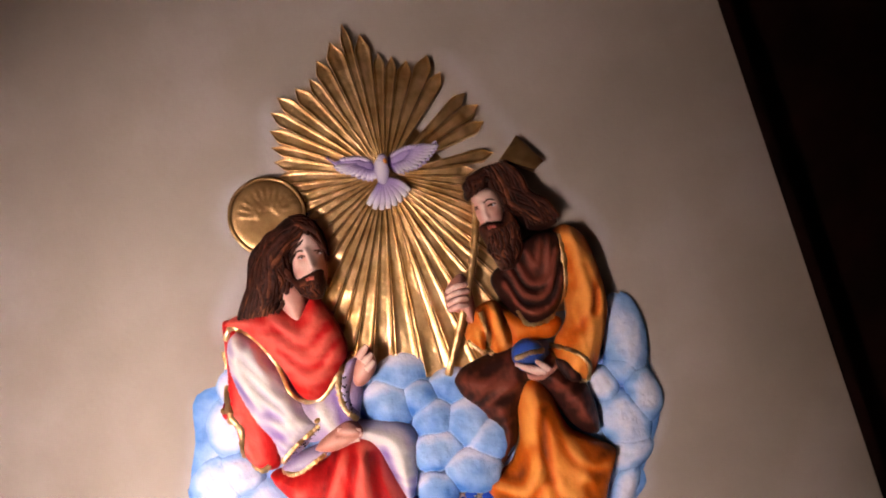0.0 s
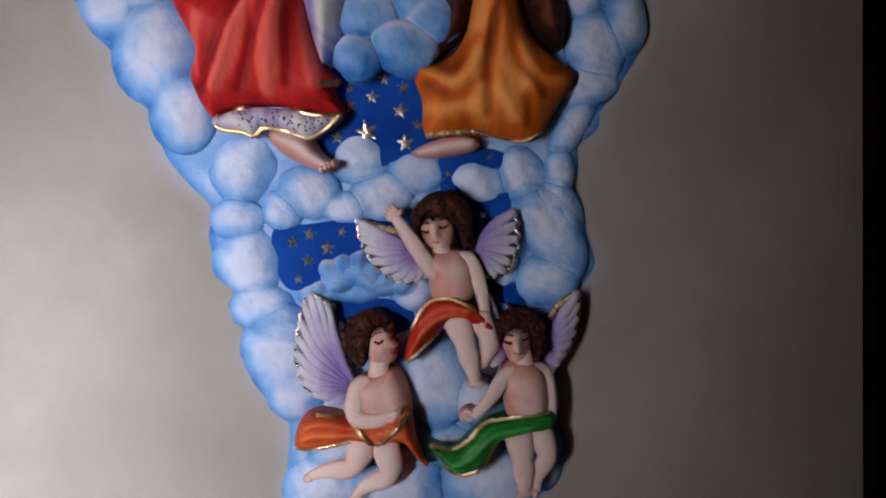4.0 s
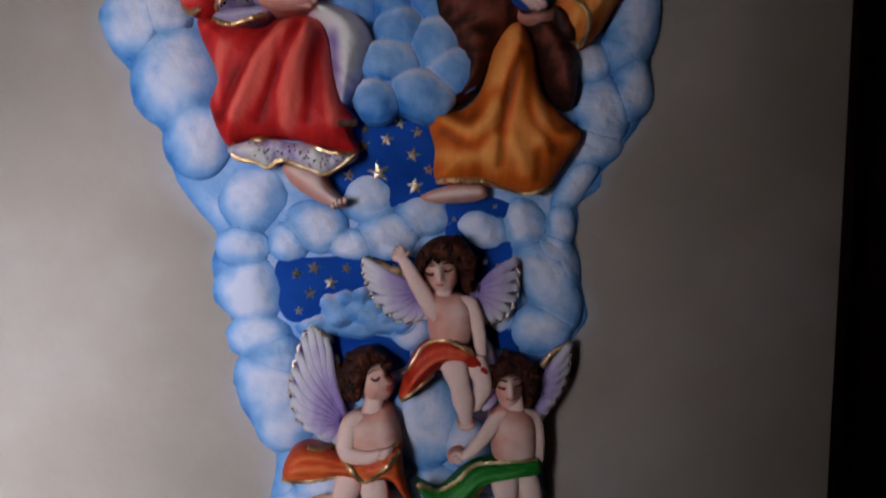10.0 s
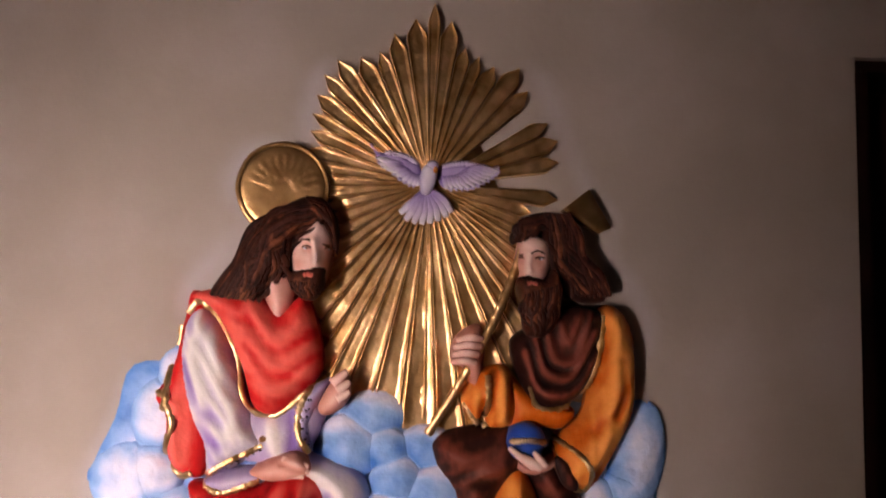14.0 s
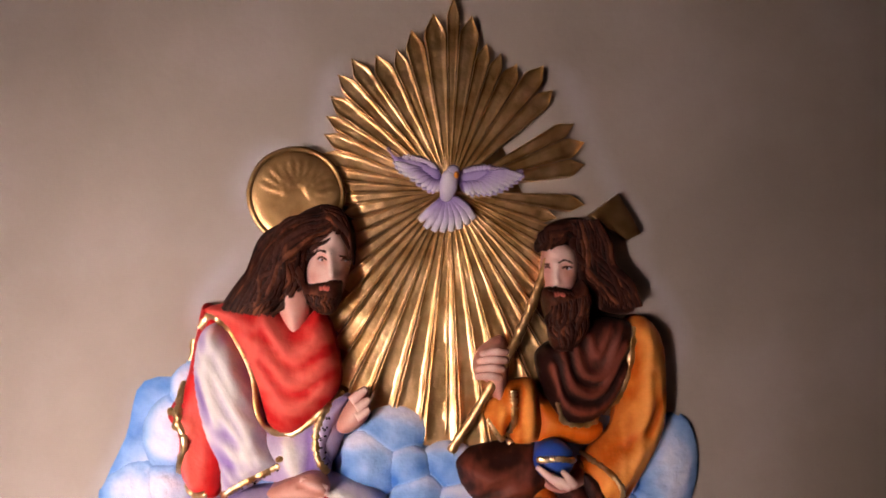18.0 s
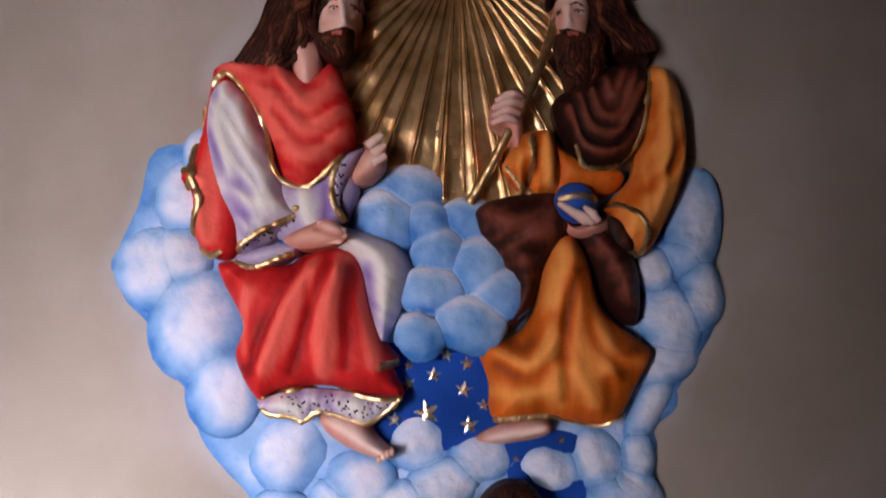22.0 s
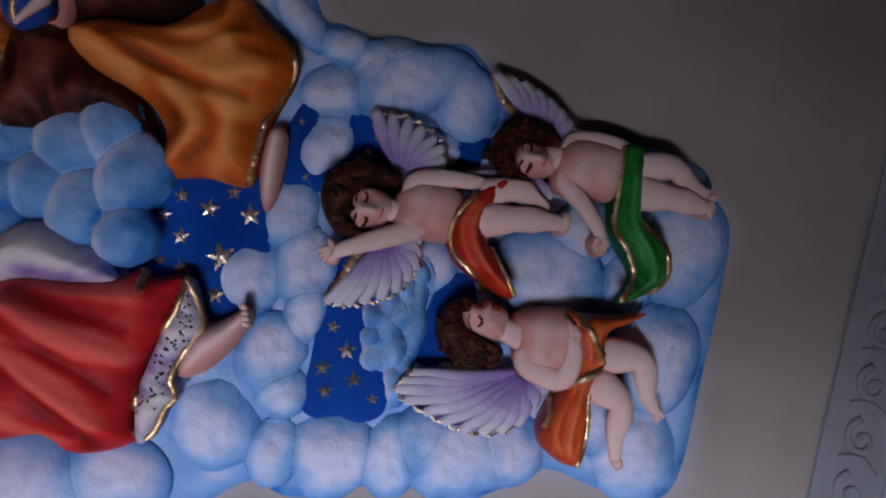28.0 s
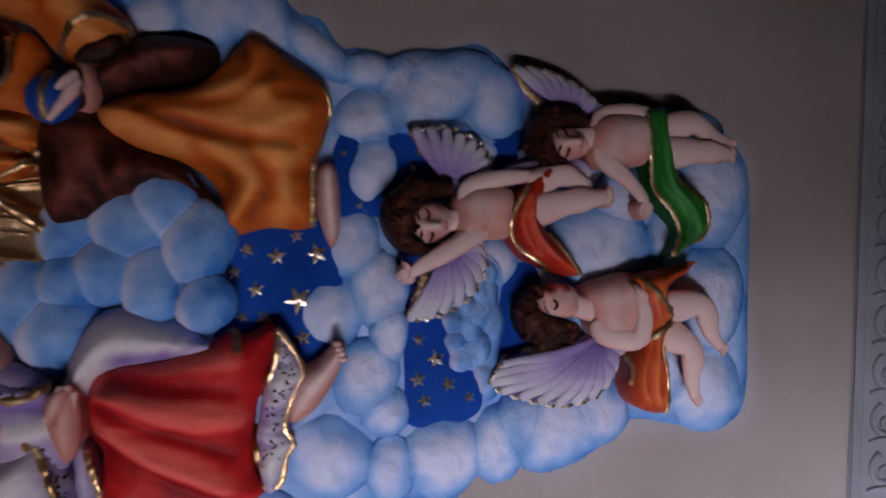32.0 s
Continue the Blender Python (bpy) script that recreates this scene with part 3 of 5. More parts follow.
for at, rx, rz, turn in (
    ((-0.130, 1.411), 0.0325, 0.0325, 1), ((-0.139, 1.360), 0.0246, 0.0190, 1), ((-0.129, 1.315), 0.0316, 0.0328, 1), ((-0.062, 1.385), 0.0289, 0.0244, 1), ((-0.091, 1.366), 0.0200, 0.0189, 1), ((-0.009, 1.418), 0.0311, 0.0255, 1),
    ((0.013, 1.377), 0.0300, 0.0233, 1), ((0.050, 1.401), 0.0264, 0.0209, -14), ((-0.024, 1.367), 0.0222, 0.0155, 1), ((0.113, 1.389), 0.0275, 0.0209, -14), ((0.158, 1.396), 0.0242, 0.0264, 1), ((0.199, 1.398), 0.0153, 0.0185, 1),
    ((0.211, 1.440), 0.0142, 0.0305, -37), ((0.230, 1.486), 0.0281, 0.0227, 1), ((0.191, 1.371), 0.0176, 0.0165, 1), ((0.207, 1.355), 0.0133, 0.0255, 11), ((0.188, 1.334), 0.0253, 0.0462, 33), ((0.183, 1.286), 0.0325, 0.0247, 12),
    ((0.160, 1.354), 0.0165, 0.0143, 1), ((0.136, 1.302), 0.0157, 0.0224, 1), ((-0.118, 1.267), 0.0296, 0.0217, 2), ((-0.097, 1.248), 0.0239, 0.0205, 2), ((-0.106, 1.215), 0.0311, 0.0391, 1), ((-0.087, 1.175), 0.0308, 0.0274, 1),
    ((0.060, 1.180), 0.0354, 0.0422, 2), ((0.041, 1.276), 0.0215, 0.0181, 2), ((-0.062, 1.069), 0.0371, 0.0360, 2), ((0.019, 1.072), 0.0406, 0.0360, 2), ((0.114, 1.070), 0.0460, 0.0334, 2), ((0.106, 1.162), 0.0274, 0.0240, 2),
    ((0.073, 1.112), 0.0265, 0.0196, 2), ((0.176, 1.101), 0.0181, 0.0350, 1), ((-0.034, 1.109), 0.0348, 0.0232, 2), ((0.138, 1.240), 0.0226, 0.0226, 2)):
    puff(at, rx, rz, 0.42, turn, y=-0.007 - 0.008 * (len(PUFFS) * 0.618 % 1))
# the heaps beside the seated statues
for at, rx, rz, turn in (
    ((-0.257, 1.589), 0.0318, 0.0371, -2), ((-0.225, 1.600), 0.0233, 0.0244, -2), ((-0.213, 1.535), 0.0431, 0.0462, -2), ((-0.188, 1.471), 0.0319, 0.0350, -2), ((-0.208, 1.702), 0.0176, 0.0220, -1), ((-0.224, 1.657), 0.0273, 0.0338, -1),
    ((0.223, 1.572), 0.0175, 0.0207, -2), ((0.238, 1.524), 0.0292, 0.0335, -2), ((0.270, 1.548), 0.0197, 0.0295, -2), ((0.267, 1.618), 0.0264, 0.0452, -7), ((0.256, 1.587), 0.0216, 0.0216, -2)):
    puff(at, rx, rz, 0.48, turn, y=-0.008 - 0.009 * (len(PUFFS) * 0.618 % 1))
# the heap between the seated statues, brushed white along its crests
for at, rx, rz, turn in (
    ((-0.009, 1.657), 0.0316, 0.0273, -1), ((-0.033, 1.627), 0.0300, 0.0310, -1), ((0.048, 1.624), 0.0257, 0.0235, -1), ((0.007, 1.623), 0.0246, 0.0225, -1), ((0.017, 1.594), 0.0265, 0.0233, -2), ((0.055, 1.579), 0.0278, 0.0289, -1),
    ((0.008, 1.558), 0.0286, 0.0233, -1), ((0.073, 1.551), 0.0254, 0.0265, -1), ((0.044, 1.525), 0.0315, 0.0263, -2), ((-0.004, 1.516), 0.0231, 0.0210, -2)):
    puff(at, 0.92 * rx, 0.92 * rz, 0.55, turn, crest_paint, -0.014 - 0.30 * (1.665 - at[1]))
# the ragged bank above the smaller statues
for at, rx, rz, turn in (
    ((-0.035, 1.297), 0.0179, 0.0151, 2), ((-0.011, 1.304), 0.0222, 0.0133, -7), ((0.007, 1.286), 0.0291, 0.0112, -11), ((-0.052, 1.278), 0.0237, 0.0096, 1), ((-0.018, 1.277), 0.0222, 0.0089, 1)):
    puff(at, rx, rz, 0.8, turn, crest_paint, -0.016, 0.10)
for at, rx, rz in (((-0.043, 1.303), 0.0111, 0.0094), ((-0.028, 1.309), 0.0100, 0.0083), ((-0.011, 1.312), 0.0112, 0.0090), ((0.005, 1.303), 0.0110, 0.0088), ((0.017, 1.292), 0.0100, 0.0078), ((-0.034, 1.287), 0.0123, 0.0090), ((-0.005, 1.293), 0.0133, 0.0094), ((-0.020, 1.298), 0.0122, 0.0100), ((-0.056, 1.283), 0.0100, 0.0072), ((0.033, 1.284), 0.0112, 0.0084)):
    puff(at, rx, rz, 0.9, 0, crest_paint, -0.022, 0.12)

model_puffs()

# ---- starry panels ----
def star(at, r, parent, y):
    c = Clay()
    rng = random.Random(int(at[0] * 1e5))
    tilt = rng.uniform(-0.3, 0.3)
    ring = [(at[0] + (r if k % 2 == 0 else r * 0.42) * math.sin(k * math.pi / 5 + tilt), y, at[1] + (r if k % 2 == 0 else r * 0.42) * math.cos(k * math.pi / 5 + tilt)) for k in range(10)]
    c.add([*ring, (at[0], y - 0.0022, at[1]), *[(a, y + 0.003, b) for a, _, b in ring]], [(k, (k + 1) % 10, 10) for k in range(10)] + [(k, (k + 1) % 10, 11 + (k + 1) % 10, 11 + k) for k in range(10)], PALE_GOLD, 0.5)
    ob = c.thing("star", parent=parent)
    for p in ob.data.polygons:
        p.use_smooth = False
    return ob


def panel(outline, stars, label):
    c = Clay()
    c.sheet(outline, -0.012, 0.003, 0.012, NIGHT, res=0.008, shade=0.2, n=60)
    ob = c.thing("starry_panel", label, "panel", "starry panels")
    for at, r in stars:
        star(at, (1.15 if r > 0.0063 else 1.35) * r, ob, c.y_at(*at) - 0.0008)


panel([(-0.042, 1.509), (-0.004, 1.505), (0.033, 1.505), (0.071, 1.511), (0.078, 1.475), (0.073, 1.428), (0.057, 1.413), (0.004, 1.409), (-0.038, 1.415), (-0.059, 1.426), (-0.043, 1.457)],
      [((0.001, 1.445), 0.0110), ((-0.030, 1.440), 0.0068), ((-0.016, 1.472), 0.0068), ((-0.015, 1.490), 0.0042), ((0.021, 1.498), 0.0052), ((0.008, 1.480), 0.0057), ((0.040, 1.489), 0.0052), ((0.036, 1.465), 0.0063), ((0.054, 1.450), 0.0047), ((0.040, 1.432), 0.0084)],
      "deep blue painted panel with gilded stars between clouds")
panel([(-0.100, 1.348), (-0.062, 1.352), (-0.004, 1.357), (0.049, 1.353), (0.050, 1.312), (-0.002, 1.299), (-0.060, 1.285), (-0.089, 1.285), (-0.102, 1.313)],
      [((-0.081, 1.334), 0.0051), ((-0.063, 1.341), 0.0057), ((-0.029, 1.342), 0.0045), ((-0.045, 1.326), 0.0062), ((-0.066, 1.314), 0.0051), ((-0.077, 1.295), 0.0040)],
      "small deep blue panel with six gilded stars")
panel([(0.076, 1.418), (0.111, 1.425), (0.147, 1.414), (0.148, 1.373), (0.149, 1.350), (0.151, 1.291), (0.161, 1.250), (0.134, 1.238), (0.116, 1.279), (0.084, 1.348), (0.074, 1.388)],
      [((0.083, 1.399), 0.0028), ((0.118, 1.355), 0.0034), ((0.126, 1.415), 0.0028)], "dark blue panel behind the winged statue with tiny gilded stars")
panel([(-0.048, 1.262), (-0.013, 1.272), (0.034, 1.265), (0.040, 1.241), (-0.000, 1.228), (-0.035, 1.233)], [], "dark blue painted hollow under a cloud")

# ---- the sunburst ----
HUB = (0.046, 1.897)
burst = empty("sunburst", "gilded carved sunburst of pointed rays", "sunburst")
PX = 0.0005
REACH = [(-180, 455), (-172, 462), (-165, 448), (-158, 430), (-150, 400), (-142, 330), (-130, 270), (-115, 235), (-100, 215), (-88, 206), (-77, 226), (-67, 246), (-57, 258), (-47, 270), (-37, 290), (-29, 262), (-22, 258), (-16, 270), (-8, 292),
         (-5, 318), (0, 364), (5, 318), (9, 285), (12, 270), (22, 250), (30, 250), (38, 285), (46, 248), (58, 236), (67, 244), (75, 264), (83, 238), (93, 228), (102, 220), (115, 235), (130, 262), (142, 330), (150, 380), (158, 440), (165, 470), (172, 478), (180, 478)]


def ray(a0, a1, long, mat, notch):
    """One blade between two bearings from the hub, ridged along its middle and cut to a point."""
    mid, half = radians((a0 + a1) / 2), radians((a1 - a0) / 2)
    d, s = Vector((math.sin(mid), 0, math.cos(mid))), Vector((math.cos(mid), 0, -math.sin(mid)))
    o = Vector((HUB[0], 0, HUB[1]))
    c = Clay()
    near, far = 14 * PX, long * PX
    cols, rows = (-1, -0.95, -0.88, -0.80, -0.72, -0.36, 0, 0.36, 0.72, 0.80, 0.88, 0.95, 1), 34
    rise = (0.0010, 0.0052, 0.0072, 0.0056, 0.0034, 0.0030, 0.0036, 0.0030, 0.0034, 0.0056, 0.0072, 0.0052, 0.0010)
    m = len(cols)
    blunt = abs(a0) > 128
    verts, faces = [], []
    for i in range(rows + 1):
        u = i / rows
        r = near + (far - near) * u
        w = min(r, far * 0.93) * math.tan(half) * (1 if blunt or u < 0.90 else max(0.04, (1 - u) / 0.10))
        for k, h in zip(cols, rise):
            lift = 0.0115 + h * min(1, 0.35 + r / 0.10) + 0.0012 * noise.noise((r * 65, a0 + 2.2 * k, 0.7)) + 0.0005 * noise.noise((r * 190, a0 + 4 * k, 3.7))
            verts.append(o + d * (r - abs(k) * notch * PX * (u > 0.85)) + s * (k * w * 0.985) + Vector((0, -lift - 0.003 * (u < 0.8), 0)))
    for i in range(rows):
        for k in range(m - 1):
            faces.append((i * m + k, i * m + k + 1, i * m + k + m + 1, i * m + k + m))
    top = len(verts)
    verts += [Vector((v.x, 0.002, v.z)) for v in verts]
    for i in range(rows):
        for k in (0, m - 1):
            faces.append((i * m + k, (i + 1) * m + k, top + (i + 1) * m + k, top + i * m + k))
    faces += [(rows * m + k, rows * m + k + 1, top + rows * m + k + 1, top + rows * m + k) for k in range(m - 1)]
    c.add(verts, faces, mat, 0.5)
    return c.thing("ray", parent=burst)


bear = -180.0
rng = random.Random(7)
while bear < 180:
    step = rng.uniform(6.0, 9.5) if abs(bear) < 100 else rng.uniform(5.2, 8.8)
    a1 = -3.4 if -9.5 < bear < -3.5 else 3.4 if -3.5 < bear < 0 else bear + step
    if not any(lo < (bear + a1) / 2 < hi for lo, hi in ((14.5, 19.5), (50.5, 54.5), (86.5, 90.5))):
        m = (bear + a1) / 2
        long = float(np.interp(m, [r[0] for r in REACH], [r[1] for r in REACH])) * (1.13 if abs(m) < 100 else 1.0 if abs(m) < 135 else 1.07) * rng.uniform(0.98, 1.08)
        ray(bear, a1, long, GOLD, 3)
    bear = a1
plate = Clay()
plate.sheet([(-0.014, 1.941), (0.015, 1.970), (0.077, 1.970), (0.100, 1.942), (0.117, 1.902), (0.135, 1.862), (0.140, 1.749), (0.117, 1.653), (0.050, 1.642), (0.016, 1.659), (-0.057, 1.682), (-0.063, 1.771), (-0.047, 1.861), (-0.036, 1.906)], -0.006, 0.006, 0.02, GOLD_DARK, res=0.012)
plate.thing("backing_plate", parent=burst)

# ---- halo disc and triangular nimbus ----
halo = empty("halo_disc", "round gilded halo disc with incised rays", "halo")
c = Clay()
c.sheet([(-0.106, 1.937), (-0.074, 1.924), (-0.058, 1.891), (-0.074, 1.857), (-0.105, 1.843), (-0.137, 1.857), (-0.152, 1.890), (-0.138, 1.923)], -0.026, 0.004, 0.01, GOLD_DARK, folds=[([HUB2 + np.array((math.cos(a), math.sin(a))) * 0.012, HUB2 + np.array((math.cos(a), math.sin(a))) * 0.036], 0.0012, 0.0016) for HUB2 in [np.array((-0.104, 1.888))] for a in np.arange(0.2, 3.0, 0.26)], res=0.003)
c.thing("disc", parent=halo)
c = Clay()
p = curve([(-0.106, 1.936), (-0.074, 1.924), (-0.059, 1.891), (-0.074, 1.857), (-0.105, 1.844), (-0.137, 1.857), (-0.151, 1.890), (-0.138, 1.923)], 72, True)
c._line(np.stack([np.append(p[:, 0], p[:1, 0]), np.full(73, -0.031), np.append(p[:, 1], p[:1, 1])], 1), np.full(73, 0.0026), GOLD_DARK)
c.thing("rim", parent=halo)
c = Clay()
c.sheet([(0.187, 1.873), (0.215, 1.895), (0.238, 1.855), (0.224, 1.848)], -0.026, 0.003, 0.006, GOLD_DARK, res=0.004, sharp=True)
nimbus = c.thing("triangular_nimbus", "thick triangular gilded nimbus behind a bearded statue", "nimbus")

# ---- painted heads ----
def face(c, rim, y, high, nose, cheeks, eyes, brows, mouth, gaze=True, edge=0.02):
    """A modelled and tinted head front: nose ridge, cheeks, sockets, lids, brows and lips."""
    sockets = [np.mean(e, 0) for e in eyes]

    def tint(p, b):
        # cheek blush, plus socket, nose-side and rim shading and a nose highlight in colour
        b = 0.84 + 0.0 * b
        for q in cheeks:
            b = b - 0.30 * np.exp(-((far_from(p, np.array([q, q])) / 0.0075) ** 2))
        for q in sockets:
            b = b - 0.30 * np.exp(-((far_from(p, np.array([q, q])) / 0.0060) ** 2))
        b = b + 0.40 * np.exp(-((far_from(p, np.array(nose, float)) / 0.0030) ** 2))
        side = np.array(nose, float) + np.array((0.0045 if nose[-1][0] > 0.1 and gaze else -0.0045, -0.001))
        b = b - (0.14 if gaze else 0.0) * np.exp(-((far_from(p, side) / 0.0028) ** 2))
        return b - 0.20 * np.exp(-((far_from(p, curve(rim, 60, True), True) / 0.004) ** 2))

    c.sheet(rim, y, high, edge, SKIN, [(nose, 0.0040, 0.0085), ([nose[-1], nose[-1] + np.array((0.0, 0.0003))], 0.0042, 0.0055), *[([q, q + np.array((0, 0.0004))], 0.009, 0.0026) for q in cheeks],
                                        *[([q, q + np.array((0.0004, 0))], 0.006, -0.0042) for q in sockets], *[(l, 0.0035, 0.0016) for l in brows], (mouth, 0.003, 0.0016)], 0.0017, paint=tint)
    for e in eyes:
        m, wide = np.mean(e, 0), np.hypot(*(np.array(e[-1]) - e[0])) / 2
        if gaze and wide > 0.003:
            c.blob(m, wide * 0.7, wide * 0.28, 0.0012, c.y_at(*m) + 0.0004, LILAC, 0, lambda u, w, r: 0.75, 12, 4, register=False)
            c.blob(m, wide * 0.30, wide * 0.26, 0.0016, c.y_at(*m) + 0.0002, HAIR, 0, lambda u, w, r: 0.2, 10, 4, register=False)
        c.trim([(x, z + (0.0010 if gaze else 0)) for x, z in e], 0.0009 if gaze else 0.0014, HAIR, 0.0004, 10)
    for l in brows:
        c.trim(l, 0.0010, HAIR, 0.0, 10)
    c.trim(mouth, 0.0020 if gaze else 0.0014, LIPS, 0.0, 10)


def fingers(c, pairs, y, r):
    for a, b in pairs:
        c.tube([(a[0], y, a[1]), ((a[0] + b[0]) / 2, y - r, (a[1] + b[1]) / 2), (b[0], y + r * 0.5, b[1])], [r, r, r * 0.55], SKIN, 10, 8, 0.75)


# ---- seated statue in red ----
s = Clay()
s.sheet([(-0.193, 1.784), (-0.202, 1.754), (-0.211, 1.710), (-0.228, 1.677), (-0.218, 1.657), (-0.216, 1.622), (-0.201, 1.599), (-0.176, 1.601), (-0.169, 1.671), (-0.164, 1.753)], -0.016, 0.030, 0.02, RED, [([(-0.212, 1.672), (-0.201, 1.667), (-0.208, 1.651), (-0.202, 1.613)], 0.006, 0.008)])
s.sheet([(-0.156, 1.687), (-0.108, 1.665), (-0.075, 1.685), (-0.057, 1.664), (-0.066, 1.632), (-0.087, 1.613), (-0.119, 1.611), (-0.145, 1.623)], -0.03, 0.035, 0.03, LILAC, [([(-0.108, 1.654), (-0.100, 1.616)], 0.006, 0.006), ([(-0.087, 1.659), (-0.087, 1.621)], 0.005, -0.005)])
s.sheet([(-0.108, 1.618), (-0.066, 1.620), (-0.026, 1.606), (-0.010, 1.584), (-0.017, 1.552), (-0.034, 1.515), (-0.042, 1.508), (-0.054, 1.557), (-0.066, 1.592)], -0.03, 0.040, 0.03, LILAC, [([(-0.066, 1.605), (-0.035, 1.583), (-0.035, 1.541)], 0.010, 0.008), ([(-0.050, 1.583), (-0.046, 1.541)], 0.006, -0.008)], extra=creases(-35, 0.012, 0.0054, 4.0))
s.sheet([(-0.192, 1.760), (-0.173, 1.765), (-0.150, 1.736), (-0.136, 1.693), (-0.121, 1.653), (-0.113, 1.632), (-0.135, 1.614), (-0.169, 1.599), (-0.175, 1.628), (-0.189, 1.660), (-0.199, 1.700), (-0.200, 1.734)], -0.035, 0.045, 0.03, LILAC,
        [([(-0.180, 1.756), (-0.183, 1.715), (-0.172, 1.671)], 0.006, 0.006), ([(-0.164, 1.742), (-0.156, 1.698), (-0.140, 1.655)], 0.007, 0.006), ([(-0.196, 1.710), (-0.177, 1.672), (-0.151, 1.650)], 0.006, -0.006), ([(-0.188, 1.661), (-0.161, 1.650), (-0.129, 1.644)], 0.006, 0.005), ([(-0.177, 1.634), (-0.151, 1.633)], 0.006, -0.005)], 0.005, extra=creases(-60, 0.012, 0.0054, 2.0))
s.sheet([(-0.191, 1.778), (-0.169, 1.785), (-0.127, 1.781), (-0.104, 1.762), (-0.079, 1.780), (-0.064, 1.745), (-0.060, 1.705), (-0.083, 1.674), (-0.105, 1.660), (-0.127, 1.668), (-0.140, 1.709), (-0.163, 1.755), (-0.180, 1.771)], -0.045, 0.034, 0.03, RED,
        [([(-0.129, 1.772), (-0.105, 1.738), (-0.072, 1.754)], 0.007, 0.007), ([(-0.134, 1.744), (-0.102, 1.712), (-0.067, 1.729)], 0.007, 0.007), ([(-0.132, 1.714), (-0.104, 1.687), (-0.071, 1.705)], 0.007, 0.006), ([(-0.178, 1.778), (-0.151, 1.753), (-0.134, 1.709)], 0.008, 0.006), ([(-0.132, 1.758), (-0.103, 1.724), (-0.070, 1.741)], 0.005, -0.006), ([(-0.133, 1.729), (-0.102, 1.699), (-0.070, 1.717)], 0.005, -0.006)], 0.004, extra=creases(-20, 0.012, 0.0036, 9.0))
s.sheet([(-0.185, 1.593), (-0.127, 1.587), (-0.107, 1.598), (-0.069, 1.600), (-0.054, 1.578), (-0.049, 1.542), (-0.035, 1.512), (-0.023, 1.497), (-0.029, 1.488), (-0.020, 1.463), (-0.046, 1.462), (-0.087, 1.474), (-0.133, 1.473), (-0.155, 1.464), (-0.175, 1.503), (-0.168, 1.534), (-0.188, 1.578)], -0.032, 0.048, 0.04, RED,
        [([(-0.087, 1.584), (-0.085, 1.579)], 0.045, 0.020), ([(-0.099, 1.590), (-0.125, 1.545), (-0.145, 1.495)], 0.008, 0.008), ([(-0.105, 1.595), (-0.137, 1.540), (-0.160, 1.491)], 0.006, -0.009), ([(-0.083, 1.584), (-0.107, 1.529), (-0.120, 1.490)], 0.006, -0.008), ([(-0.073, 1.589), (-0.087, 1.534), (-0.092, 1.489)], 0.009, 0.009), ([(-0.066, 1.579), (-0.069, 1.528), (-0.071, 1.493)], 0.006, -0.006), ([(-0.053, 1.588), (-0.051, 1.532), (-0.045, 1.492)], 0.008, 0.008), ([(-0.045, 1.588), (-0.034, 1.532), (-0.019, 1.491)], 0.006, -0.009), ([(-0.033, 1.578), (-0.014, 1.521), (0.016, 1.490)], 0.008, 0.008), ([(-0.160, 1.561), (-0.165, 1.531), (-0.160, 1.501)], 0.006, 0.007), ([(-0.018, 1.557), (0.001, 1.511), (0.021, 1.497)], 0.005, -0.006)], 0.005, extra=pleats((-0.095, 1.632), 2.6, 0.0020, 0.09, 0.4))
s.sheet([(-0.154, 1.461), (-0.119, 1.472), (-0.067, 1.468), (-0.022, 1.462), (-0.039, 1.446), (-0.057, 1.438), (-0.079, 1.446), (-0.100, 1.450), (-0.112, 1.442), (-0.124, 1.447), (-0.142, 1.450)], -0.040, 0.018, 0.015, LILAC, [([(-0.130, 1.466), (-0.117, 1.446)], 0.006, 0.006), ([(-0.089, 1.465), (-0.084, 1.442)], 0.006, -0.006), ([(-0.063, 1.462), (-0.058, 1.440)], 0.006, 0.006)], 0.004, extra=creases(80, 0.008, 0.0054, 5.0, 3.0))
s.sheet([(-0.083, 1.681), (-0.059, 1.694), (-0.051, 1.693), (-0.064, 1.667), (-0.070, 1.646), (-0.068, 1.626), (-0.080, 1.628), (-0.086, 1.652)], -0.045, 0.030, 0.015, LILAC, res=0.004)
s.trim([(-0.195, 1.761), (-0.183, 1.773), (-0.166, 1.759), (-0.145, 1.720), (-0.134, 1.673), (-0.107, 1.660), (-0.084, 1.675), (-0.059, 1.696)], 0.0032, GILDING)
s.trim([(-0.206, 1.748), (-0.211, 1.710), (-0.214, 1.675), (-0.206, 1.651), (-0.215, 1.619), (-0.200, 1.600), (-0.187, 1.602)], 0.0036, GILDING)
s.trim([(-0.225, 1.681), (-0.212, 1.677), (-0.220, 1.662)], 0.003, GILDING)
s.trim([(-0.177, 1.597), (-0.151, 1.615), (-0.115, 1.632)], 0.0030, GILDING)
s.trim([(-0.065, 1.694), (-0.079, 1.670), (-0.080, 1.643), (-0.070, 1.626)], 0.0034, GILDING)
s.blob((-0.115, 1.638), 0.004, 0.003, 0.006, s.y_at(*(-0.113, 1.638)), GILDING, 20, seg=12, rings=5)
s.sheet([(-0.173, 1.596), (-0.143, 1.606), (-0.113, 1.605), (-0.122, 1.593), (-0.148, 1.584), (-0.166, 1.588)], -0.04, 0.028, 0.012, LILAC, res=0.004)
s.trim([(-0.174, 1.593), (-0.156, 1.585), (-0.119, 1.597)], 0.0034, GILDING)
